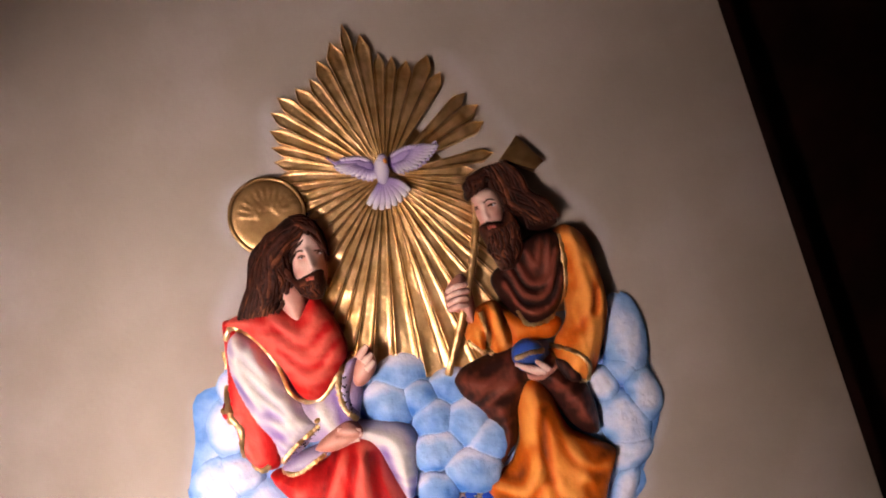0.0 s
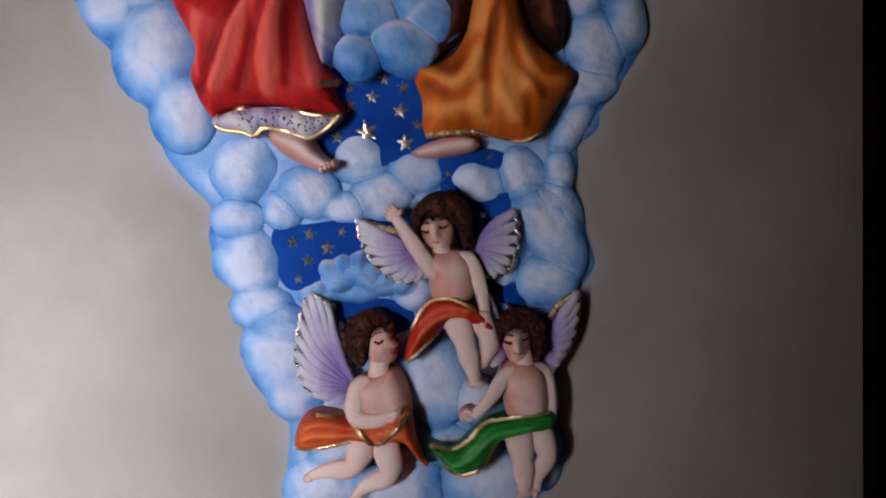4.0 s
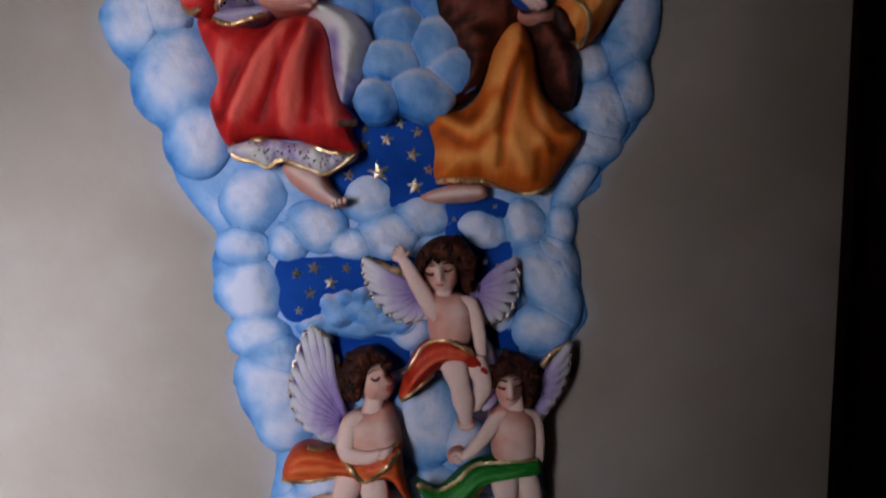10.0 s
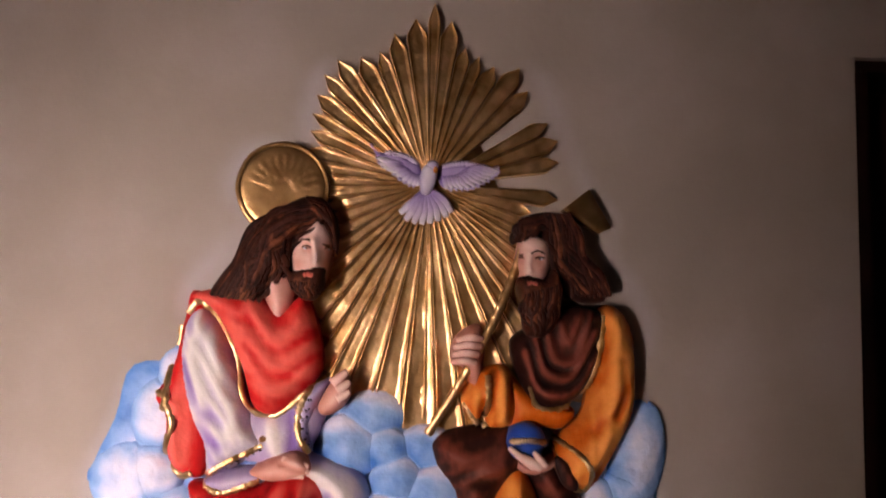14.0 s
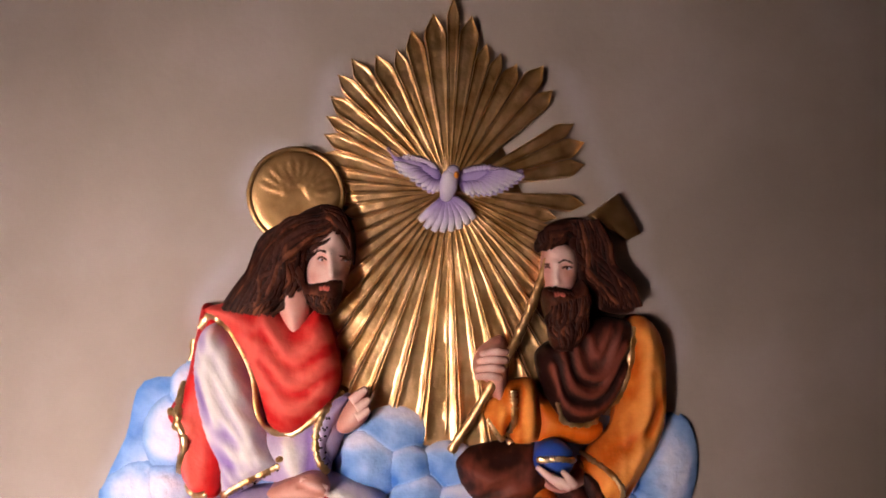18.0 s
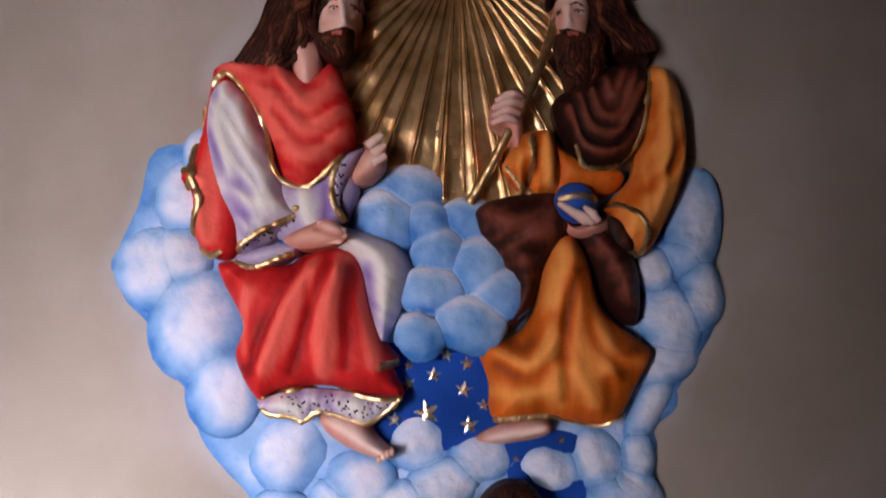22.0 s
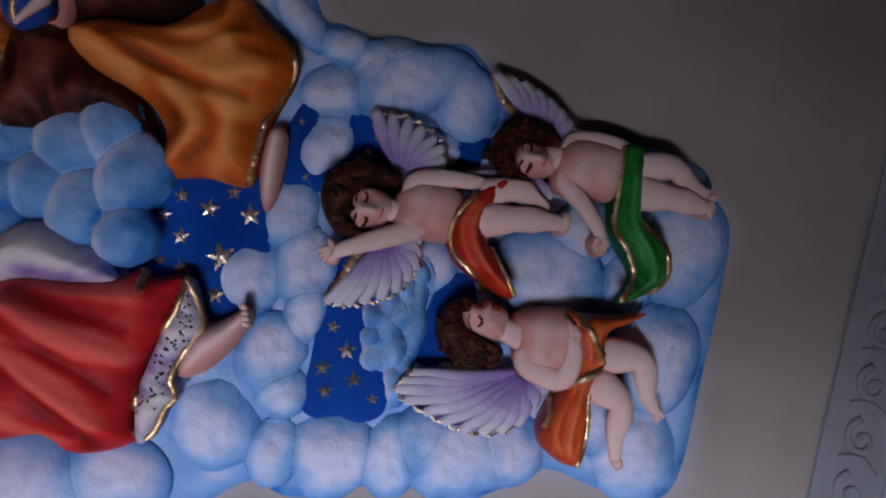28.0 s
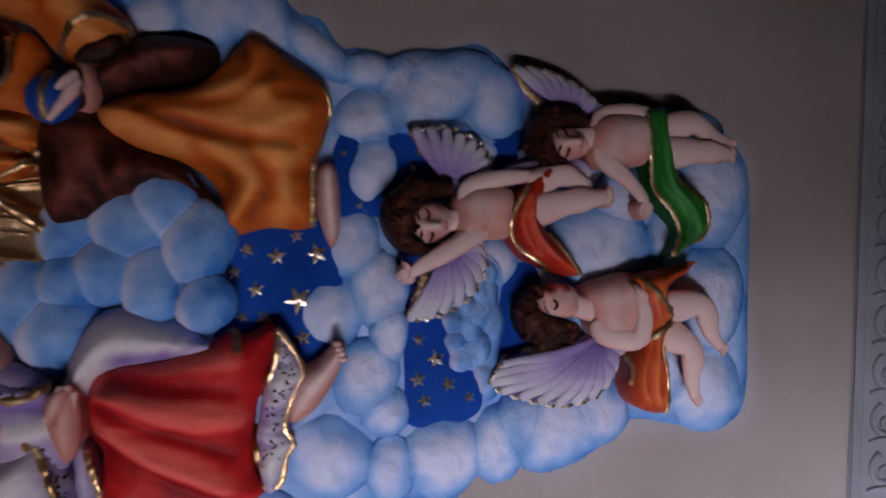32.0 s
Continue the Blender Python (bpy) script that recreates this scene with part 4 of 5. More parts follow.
s.trim([(-0.156, 1.463), (-0.130, 1.470), (-0.088, 1.472), (-0.047, 1.461), (-0.022, 1.461)], 0.0030, GILDING)
s.trim([(-0.150, 1.455), (-0.140, 1.450), (-0.124, 1.448), (-0.112, 1.443), (-0.100, 1.451), (-0.079, 1.447), (-0.057, 1.439), (-0.039, 1.447), (-0.024, 1.460)], 0.0030, GILDING)
s.trim([(-0.041, 1.490), (-0.025, 1.494)], 0.0035, GILDING)
# embroidery: dark stitches along the cuffs and the hem
for line, count in (([(-0.164, 1.605), (-0.141, 1.617), (-0.116, 1.629)], 26), ([(-0.128, 1.463), (-0.107, 1.460), (-0.087, 1.462), (-0.062, 1.454), (-0.036, 1.458)], 34), ([(-0.123, 1.456), (-0.087, 1.453), (-0.062, 1.447), (-0.044, 1.452)], 22), ([(-0.070, 1.678), (-0.075, 1.656), (-0.073, 1.634)], 14)):
    p = curve(line, count)
    rng = np.random.default_rng(count)
    for a, b in p:
        a, b = a + rng.uniform(-1, 1) * 0.0025, b + rng.uniform(-1, 1) * 0.004
        s.blob((a, b), rng.uniform(0.0008, 0.002), rng.uniform(0.0006, 0.0014), 0.0012, s.y_at(a, b), HAIR, rng.uniform(0, 180), lambda u, w, r: 0.1, 6, 3, register=False)
# hands, feet, head
s.sheet([(-0.125, 1.609), (-0.105, 1.620), (-0.082, 1.626), (-0.068, 1.614), (-0.072, 1.604), (-0.100, 1.599), (-0.117, 1.602)], -0.078, 0.016, 0.012, SKIN, [([(-0.092, 1.622), (-0.073, 1.615)], 0.003, 0.002), ([(-0.095, 1.616), (-0.074, 1.609)], 0.0025, -0.003)], 0.003)
for a, b, r in (((-0.094, 1.621), (-0.068, 1.614), 0.0045), ((-0.094, 1.615), (-0.067, 1.609), 0.0045), ((-0.097, 1.609), (-0.072, 1.604), 0.0042)):
    s.tube([(a[0], -0.086, a[1]), (b[0], -0.084, b[1])], [r, r, r * 0.6], SKIN, 8)
s.sheet([(-0.062, 1.671), (-0.051, 1.692), (-0.037, 1.702), (-0.032, 1.691), (-0.033, 1.674), (-0.047, 1.662), (-0.059, 1.661)], -0.05, 0.026, 0.012, SKIN, res=0.004)
for a, b in (((-0.048, 1.693), (-0.033, 1.705)), ((-0.043, 1.686), (-0.030, 1.695)), ((-0.043, 1.678), (-0.030, 1.685))):
    s.tube([(a[0], -0.074, a[1]), (b[0], -0.072, b[1])], [0.005, 0.0048, 0.003], SKIN, 8)
s.sheet([(-0.097, 1.448), (-0.061, 1.445), (-0.045, 1.426), (-0.031, 1.410), (-0.039, 1.405), (-0.065, 1.413), (-0.090, 1.429)], -0.03, 0.030, 0.02, SKIN, [([(-0.085, 1.445), (-0.039, 1.412)], 0.008, 0.006)], 0.004)
for k in range(4):
    a = (-0.038, 1.408)
    s.blob((a[0] + 0.004 * k - 0.006, a[1] + 0.002 * k - 0.001), 0.003, 0.004, 0.008, -0.052, SKIN, seg=8, rings=4)
s.sheet([(-0.107, 1.811), (-0.094, 1.806), (-0.089, 1.783), (-0.096, 1.758), (-0.106, 1.752), (-0.116, 1.770), (-0.121, 1.791)], -0.046, 0.022, 0.02, SKIN, [([(-0.110, 1.795), (-0.104, 1.757)], 0.007, 0.004)], 0.004, paint=lambda p, b: 0.35 + 0.3 * b)
face(s, [(-0.091, 1.822), (-0.083, 1.841), (-0.068, 1.855), (-0.056, 1.850), (-0.051, 1.833), (-0.053, 1.814), (-0.059, 1.796), (-0.071, 1.782), (-0.084, 1.792), (-0.092, 1.806)], -0.054, 0.032, [np.array(q) for q in ((-0.068, 1.833), (-0.066, 1.821), (-0.065, 1.812))], [(-0.084, 1.812), (-0.056, 1.812)], [[(-0.080, 1.826), (-0.076, 1.828), (-0.070, 1.825)], [(-0.058, 1.825), (-0.055, 1.827), (-0.052, 1.825)]], [[(-0.085, 1.831), (-0.077, 1.835), (-0.066, 1.831)], [(-0.060, 1.830), (-0.053, 1.829)]], [(-0.078, 1.799), (-0.073, 1.800), (-0.067, 1.799)])
s.sheet([(-0.096, 1.822), (-0.094, 1.811), (-0.089, 1.804), (-0.082, 1.806), (-0.073, 1.808), (-0.065, 1.810), (-0.057, 1.806), (-0.058, 1.798), (-0.059, 1.788), (-0.067, 1.775), (-0.079, 1.776), (-0.091, 1.788), (-0.097, 1.806)], -0.072, 0.020, 0.010, HAIR, res=0.003, back=-0.05, extra=creases(75, 0.004, 0.002, 3.0), paint=lambda p, b: b + 0.10)
s.trim([(-0.077, 1.799), (-0.073, 1.800), (-0.068, 1.799)], 0.0022, LIPS, 0.0022, 12)
s.sheet([(-0.093, 1.876), (-0.072, 1.881), (-0.055, 1.871), (-0.047, 1.851), (-0.048, 1.822), (-0.052, 1.836), (-0.062, 1.853), (-0.077, 1.846), (-0.088, 1.832), (-0.094, 1.814), (-0.098, 1.796), (-0.105, 1.798), (-0.112, 1.785), (-0.125, 1.771), (-0.146, 1.770), (-0.166, 1.775), (-0.175, 1.780), (-0.165, 1.798), (-0.149, 1.819), (-0.134, 1.838), (-0.113, 1.861)], -0.040, 0.036, 0.02, HAIR, res=0.005)
s.locks([(-0.077, 1.878), (-0.108, 1.864), (-0.139, 1.831), (-0.172, 1.780)], [(-0.060, 1.855), (-0.087, 1.836), (-0.100, 1.804), (-0.125, 1.773)], 34, 0.0036, -0.06, HAIR, 0.003, lift=0.0025)
s.locks([(-0.080, 1.878), (-0.057, 1.871), (-0.048, 1.825)], [(-0.072, 1.864), (-0.059, 1.853), (-0.051, 1.833)], 10, 0.003, -0.06, HAIR, 0.001, lift=0.0025)
s.locks([(-0.082, 1.843), (-0.094, 1.819), (-0.100, 1.798)], [(-0.103, 1.840), (-0.128, 1.809), (-0.158, 1.777)], 20, 0.0034, -0.06, HAIR, 0.004, lift=0.0025)
s.locks([(-0.092, 1.793), (-0.079, 1.777)], [(-0.060, 1.791), (-0.068, 1.776)], 14, 0.0018, -0.08, HAIR, 0.001, lift=0.002)
s.thing("seated_statue", "seated plaster statue with brown hair, red mantle and white tunic", "statue")

# ---- seated statue in ochre ----
s = Clay()
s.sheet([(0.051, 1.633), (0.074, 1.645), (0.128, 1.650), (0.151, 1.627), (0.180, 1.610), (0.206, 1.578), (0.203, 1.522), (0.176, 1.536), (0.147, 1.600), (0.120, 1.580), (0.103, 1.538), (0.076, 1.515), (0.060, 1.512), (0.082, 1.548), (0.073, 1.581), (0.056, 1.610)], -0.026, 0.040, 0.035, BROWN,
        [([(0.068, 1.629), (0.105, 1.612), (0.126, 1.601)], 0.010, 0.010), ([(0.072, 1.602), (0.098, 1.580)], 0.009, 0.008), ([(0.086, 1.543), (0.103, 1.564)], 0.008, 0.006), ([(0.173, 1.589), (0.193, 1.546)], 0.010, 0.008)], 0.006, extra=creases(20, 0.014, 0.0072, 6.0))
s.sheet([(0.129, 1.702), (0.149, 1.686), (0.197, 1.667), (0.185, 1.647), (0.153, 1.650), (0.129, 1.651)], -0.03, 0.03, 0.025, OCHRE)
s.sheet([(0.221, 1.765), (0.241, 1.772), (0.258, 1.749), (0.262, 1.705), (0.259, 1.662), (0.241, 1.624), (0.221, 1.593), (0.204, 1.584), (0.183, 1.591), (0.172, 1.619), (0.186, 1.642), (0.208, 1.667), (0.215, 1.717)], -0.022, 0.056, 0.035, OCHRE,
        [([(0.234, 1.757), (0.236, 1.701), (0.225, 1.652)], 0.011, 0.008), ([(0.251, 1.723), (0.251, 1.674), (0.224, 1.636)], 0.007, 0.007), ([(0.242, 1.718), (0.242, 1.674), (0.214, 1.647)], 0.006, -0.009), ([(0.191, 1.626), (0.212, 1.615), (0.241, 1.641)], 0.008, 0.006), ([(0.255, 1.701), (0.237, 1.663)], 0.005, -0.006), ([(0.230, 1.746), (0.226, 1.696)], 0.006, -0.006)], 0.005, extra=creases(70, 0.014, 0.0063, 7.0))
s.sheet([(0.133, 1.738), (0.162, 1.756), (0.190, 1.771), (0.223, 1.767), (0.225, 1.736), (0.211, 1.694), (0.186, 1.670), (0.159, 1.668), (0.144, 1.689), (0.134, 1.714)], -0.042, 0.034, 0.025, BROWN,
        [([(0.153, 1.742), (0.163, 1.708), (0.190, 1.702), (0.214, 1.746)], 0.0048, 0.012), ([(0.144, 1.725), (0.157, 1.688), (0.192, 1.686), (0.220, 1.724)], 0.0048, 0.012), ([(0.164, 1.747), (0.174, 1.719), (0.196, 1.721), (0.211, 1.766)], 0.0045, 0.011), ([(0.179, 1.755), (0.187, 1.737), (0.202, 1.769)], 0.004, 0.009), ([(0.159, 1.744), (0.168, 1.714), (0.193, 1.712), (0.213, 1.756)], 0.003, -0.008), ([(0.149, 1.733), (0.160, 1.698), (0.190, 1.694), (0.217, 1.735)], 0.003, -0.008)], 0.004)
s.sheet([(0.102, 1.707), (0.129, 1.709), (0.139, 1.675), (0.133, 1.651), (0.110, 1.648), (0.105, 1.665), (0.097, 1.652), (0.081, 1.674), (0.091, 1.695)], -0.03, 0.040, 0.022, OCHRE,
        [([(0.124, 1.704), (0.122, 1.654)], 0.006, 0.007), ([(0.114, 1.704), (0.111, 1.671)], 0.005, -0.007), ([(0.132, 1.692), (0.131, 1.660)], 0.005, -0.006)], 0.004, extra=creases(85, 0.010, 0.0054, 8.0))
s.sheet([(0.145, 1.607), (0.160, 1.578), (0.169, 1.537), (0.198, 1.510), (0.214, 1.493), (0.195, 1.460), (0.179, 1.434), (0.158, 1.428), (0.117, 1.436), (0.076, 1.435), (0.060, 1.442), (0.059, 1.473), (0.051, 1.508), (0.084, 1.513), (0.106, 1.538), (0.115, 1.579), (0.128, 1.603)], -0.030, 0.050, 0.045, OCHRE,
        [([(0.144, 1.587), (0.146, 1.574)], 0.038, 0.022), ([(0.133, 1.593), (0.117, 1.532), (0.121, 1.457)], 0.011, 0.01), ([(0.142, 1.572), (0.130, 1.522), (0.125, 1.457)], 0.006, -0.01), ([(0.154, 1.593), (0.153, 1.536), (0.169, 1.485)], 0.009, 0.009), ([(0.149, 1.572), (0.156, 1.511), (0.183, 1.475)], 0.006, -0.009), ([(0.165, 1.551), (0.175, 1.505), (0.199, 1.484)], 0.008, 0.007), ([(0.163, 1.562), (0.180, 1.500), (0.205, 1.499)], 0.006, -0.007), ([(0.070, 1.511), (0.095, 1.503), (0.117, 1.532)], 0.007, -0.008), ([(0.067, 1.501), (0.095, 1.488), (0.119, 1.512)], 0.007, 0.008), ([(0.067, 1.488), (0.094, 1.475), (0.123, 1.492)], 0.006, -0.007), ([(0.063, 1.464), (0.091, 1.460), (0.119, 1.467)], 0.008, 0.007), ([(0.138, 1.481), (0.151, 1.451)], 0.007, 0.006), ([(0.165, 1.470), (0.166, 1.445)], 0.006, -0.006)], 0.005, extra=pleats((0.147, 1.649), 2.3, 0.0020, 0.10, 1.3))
s.trim([(0.225, 1.763), (0.218, 1.718), (0.203, 1.683), (0.182, 1.670), (0.158, 1.671), (0.149, 1.691)], 0.003, GILDING)
s.trim([(0.107, 1.701), (0.107, 1.666), (0.105, 1.652)], 0.003, GILDING)
s.trim([(0.083, 1.673), (0.098, 1.653), (0.107, 1.649)], 0.003, GILDING)
s.trim([(0.063, 1.438), (0.083, 1.439), (0.114, 1.440)], 0.0035, GILDING)
s.trim([(0.114, 1.440), (0.135, 1.433), (0.161, 1.429), (0.185, 1.440)], 0.0020, GILDING)
s.trim([(0.178, 1.638), (0.176, 1.621), (0.186, 1.597), (0.205, 1.585)], 0.0030, GILDING)
s.trim([(0.178, 1.637), (0.197, 1.626), (0.210, 1.607), (0.207, 1.586)], 0.0026, GILDING)
# brown sheet put in for the dark hollow of the cuff
s.sheet([(0.174, 1.620), (0.185, 1.618), (0.196, 1.602), (0.196, 1.589), (0.182, 1.595)], -0.070, 0.006, 0.006, BROWN, res=0.004, back=-0.05)
s.sheet([(0.070, 1.717), (0.075, 1.739), (0.097, 1.753), (0.105, 1.738), (0.102, 1.702), (0.094, 1.685), (0.084, 1.706)], -0.035, 0.034, 0.016, SKIN, res=0.004)
for k, (a, b) in enumerate((((0.077, 1.737), (0.100, 1.739)), ((0.074, 1.730), (0.100, 1.731)), ((0.073, 1.722), (0.097, 1.723)), ((0.072, 1.715), (0.094, 1.715)))):
    s.tube([(a[0], -0.060, a[1]), ((a[0] + b[0]) / 2, -0.077, (a[1] + b[1]) / 2 + 0.002), (b[0], -0.066, b[1])], [0.0035, 0.0042, 0.0035], SKIN, 10)
s.sheet([(0.133, 1.627), (0.144, 1.614), (0.164, 1.621), (0.175, 1.625), (0.176, 1.612), (0.156, 1.603), (0.138, 1.609)], -0.055, 0.020, 0.012, SKIN, res=0.004)
s.sheet([(0.046, 1.421), (0.075, 1.434), (0.108, 1.436), (0.117, 1.427), (0.105, 1.419), (0.065, 1.415)], -0.03, 0.026, 0.018, SKIN, [([(0.058, 1.423), (0.104, 1.429)], 0.008, 0.004)], 0.004)
# head
face(s, [(0.138, 1.830), (0.141, 1.839), (0.155, 1.843), (0.168, 1.837), (0.171, 1.820), (0.167, 1.802), (0.155, 1.795), (0.142, 1.799), (0.136, 1.812)], -0.048, 0.034, [np.array(q) for q in ((0.146, 1.823), (0.145, 1.812), (0.146, 1.805))], [(0.160, 1.809), (0.140, 1.809)], [[(0.152, 1.818), (0.157, 1.820), (0.163, 1.819)], [(0.138, 1.819), (0.140, 1.820), (0.142, 1.818)]], [[(0.148, 1.824), (0.155, 1.827), (0.163, 1.824)], [(0.138, 1.823), (0.142, 1.823)]], [(0.143, 1.794), (0.149, 1.795), (0.155, 1.794)])
s.sheet([(0.134, 1.835), (0.131, 1.844), (0.138, 1.855), (0.150, 1.866), (0.169, 1.870), (0.186, 1.866), (0.199, 1.847), (0.210, 1.826), (0.223, 1.799), (0.231, 1.779), (0.214, 1.774), (0.192, 1.782), (0.183, 1.799), (0.173, 1.815), (0.168, 1.835), (0.155, 1.845), (0.142, 1.840)], -0.026, 0.030, 0.024, HAIR, res=0.005)
s.sheet([(0.135, 1.797), (0.140, 1.801), (0.146, 1.802), (0.156, 1.801), (0.164, 1.798), (0.169, 1.806), (0.174, 1.809), (0.181, 1.797), (0.180, 1.773), (0.172, 1.751), (0.157, 1.738), (0.145, 1.743), (0.140, 1.768), (0.136, 1.783)], -0.064, 0.026, 0.012, HAIR, res=0.003, back=-0.04, extra=creases(85, 0.006, 0.003, 6.0), paint=lambda p, b: b + 0.10)
s.trim([(0.144, 1.794), (0.149, 1.795), (0.154, 1.793)], 0.0022, LIPS, 0.0022, 12)
s.locks([(0.161, 1.866), (0.139, 1.853), (0.133, 1.837)], [(0.172, 1.851), (0.155, 1.847), (0.142, 1.840)], 14, 0.0034, -0.06, HAIR, 0.002, lift=0.0025)
s.locks([(0.161, 1.866), (0.170, 1.836), (0.181, 1.805), (0.195, 1.783)], [(0.185, 1.864), (0.202, 1.839), (0.218, 1.807), (0.229, 1.781)], 30, 0.0038, -0.06, HAIR, 0.003, lift=0.0025)
s.locks([(0.139, 1.783), (0.142, 1.762), (0.148, 1.743)], [(0.177, 1.795), (0.177, 1.768), (0.161, 1.741)], 22, 0.0025, -0.075, HAIR, 0.002, lift=0.002)
s.locks([(0.137, 1.798), (0.146, 1.801)], [(0.146, 1.800), (0.165, 1.792)], 5, 0.0018, -0.08, HAIR, 0.001, lift=0.002)
fingers(s, (((0.151, 1.615), (0.127, 1.633)), ((0.154, 1.615), (0.133, 1.629)), ((0.157, 1.614), (0.141, 1.626)), ((0.162, 1.616), (0.151, 1.629))), -0.092, 0.0042)
s.thing("seated_statue", "seated bearded plaster statue with ochre robe and brown cloak", "statue")

# ---- staff and orb ----
c = Clay()
a, b, d = (0.048, 1.641), (0.085, 1.703), (0.144, 1.832)
c.tube([(a[0], -0.035, a[1]), (b[0], -0.055, b[1]), ((b[0] + d[0]) / 2 + 0.004, -0.056, (b[1] + d[1]) / 2), (d[0], -0.052, d[1])], [0.0046 + 0.0006 * math.sin(k * 1.9) for k in range(60)], GOLD, 120)
c.thing("staff", "thin gilded staff held by the bearded statue", "staff")
orb = empty("orb", "glossy blue orb with a gilded band in a statue's palm", "orb")
c = Clay()
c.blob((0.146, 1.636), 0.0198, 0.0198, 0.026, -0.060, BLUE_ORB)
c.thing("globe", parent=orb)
o = c
c = Clay()
c.tops = o.tops
c.trim([(0.129, 1.638), (0.147, 1.640), (0.164, 1.637)], 0.0028, GILDING)
c.thing("band", parent=orb)

# ---- dove ----
c = Clay()


def feathers(c, root, tips, n, y, mat, r, start=0.2, rise=0.006, gold=None):
    t = curve(tips, n)
    root = np.array(root)
    for k in range(n):
        a, b = root + (t[k] - root) * start, t[k]
        m = (a + b) / 2 + np.array((-(b - a)[1], (b - a)[0])) * 0.05
        c.tube([(a[0], y + 0.002, a[1]), (m[0], y - rise, m[1]), (b[0], y - 0.001, b[1])], [r * 0.36, r * 0.72, r * 0.88, r * 0.50], mat, 12, 7, np.repeat(np.linspace(-0.1, 1.15, 12).clip(0, 1), 7), 0.55)
    if gold:
        # the gilded scallops of the wing's edge
        q = curve(tips, 4 * n)
        out = q + (q - root) / (np.linalg.norm(q - root, axis=1)[:, None] + 1e-9) * (0.0022 * np.cos(np.arange(4 * n) / 4 * 2 * np.pi))[:, None]
        c._line(np.stack([out[:, 0], np.full(4 * n, y - 0.001), out[:, 1]], 1), 0.0011 + 0.0009 * np.abs(np.sin(np.arange(4 * n) * 1.7)), gold)


c.sheet([(-0.016, 1.940), (-0.008, 1.930), (0.006, 1.930), (0.020, 1.926), (0.034, 1.918), (0.038, 1.908), (0.034, 1.897), (0.025, 1.898), (0.015, 1.905), (0.004, 1.912), (-0.006, 1.917), (-0.009, 1.925)], -0.026, 0.008, 0.006, DOVE, res=0.003, shade=0.9, paint=lambda p, b: 0.45 * b)
c.sheet([(0.054, 1.914), (0.068, 1.919), (0.083, 1.920), (0.099, 1.917), (0.112, 1.915), (0.119, 1.918), (0.119, 1.910), (0.110, 1.905), (0.100, 1.899), (0.086, 1.894), (0.073, 1.894), (0.062, 1.894), (0.056, 1.901)], -0.026, 0.008, 0.006, DOVE, res=0.003, shade=0.9, paint=lambda p, b: 0.45 * b)
feathers(c, (0.038, 1.914), [(-0.008, 1.923), (-0.003, 1.915), (0.007, 1.909), (0.017, 1.901), (0.026, 1.896), (0.033, 1.895)], 9, -0.033, DOVE, 0.0040, 0.35, gold=DOVE)
feathers(c, (0.057, 1.914), [(0.118, 1.911), (0.110, 1.904), (0.100, 1.898), (0.088, 1.893), (0.076, 1.893), (0.064, 1.892)], 11, -0.033, DOVE, 0.0040, 0.35, gold=DOVE)
c.trim([(-0.015, 1.938), (-0.007, 1.931), (0.007, 1.928), (0.022, 1.925), (0.035, 1.917)], 0.0024, DOVE)
c.trim([(0.059, 1.915), (0.070, 1.918), (0.084, 1.919), (0.099, 1.916), (0.118, 1.916)], 0.0028, DOVE)
feathers(c, (0.043, 1.893), [(0.016, 1.866), (0.023, 1.858), (0.033, 1.855), (0.043, 1.855), (0.053, 1.857), (0.063, 1.862), (0.070, 1.868)], 8, -0.034, DOVE, 0.0062, 0.05)
c.tube([(q[0], y, q[1]) for q, y in zip([(0.050, 1.916), (0.046, 1.908), (0.044, 1.898), (0.042, 1.888)], (-0.042, -0.046, -0.042, -0.034))], [0.0045, 0.0085, 0.0090, 0.0055], DOVE, 18, 12, 0.62)
c.blob((0.049, 1.914), 0.0065, 0.0065, 0.007, -0.046, DOVE, paint=lambda u, w, r: 0.62, seg=14, rings=7)
c.blob((0.052, 1.910), 0.0026, 0.0036, 0.004, -0.052, BEAK, seg=10, rings=5)
c.thing("dove_statue", "small lilac and white plaster dove with spread wings", "statue")

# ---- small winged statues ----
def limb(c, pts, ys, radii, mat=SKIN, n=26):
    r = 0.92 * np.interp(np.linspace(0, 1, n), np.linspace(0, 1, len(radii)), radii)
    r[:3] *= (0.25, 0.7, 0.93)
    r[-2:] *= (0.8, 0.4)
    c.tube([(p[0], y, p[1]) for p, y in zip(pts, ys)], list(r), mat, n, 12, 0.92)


def gathers(top, low, count, deep):
    """Folds of a drape between its two hems, hollow and ridge by turns."""
    p, q = curve(top, 12), curve(low, 12)
    return [([tuple(v) for v in p + (q - p) * (k + 1) / (count + 1)], 0.0026, deep * (-1.2 if k % 2 else 1.0)) for k in range(count)]


def curls(c, pts, r, y, seed, bright=0.4):
    """Short combed clumps over a scalp."""
    rng = random.Random(seed)
    for a, b in pts:
        for _ in range(3):
            x, z, v = a + rng.uniform(-1, 1) * r * 0.6, b + rng.uniform(-1, 1) * r * 0.6, rng.uniform(0.02, bright)
            c.blob((x, z), r * 0.80, r * 0.36, 0.0028, c.y_at(x, z) + 0.0016, HAIR, rng.uniform(0, 180), lambda u, w, k, v=v: v, seg=10, rings=5, register=False)


# the one with raised arm and red drape
c = Clay()
c.sheet([(-0.009, 1.352), (0.038, 1.339), (0.058, 1.323), (0.056, 1.293), (0.034, 1.291), (0.011, 1.304), (-0.002, 1.330)], -0.026, 0.006, 0.008, DOVE, res=0.005, shade=0.9, paint=lambda p, b: 0.25 * b)
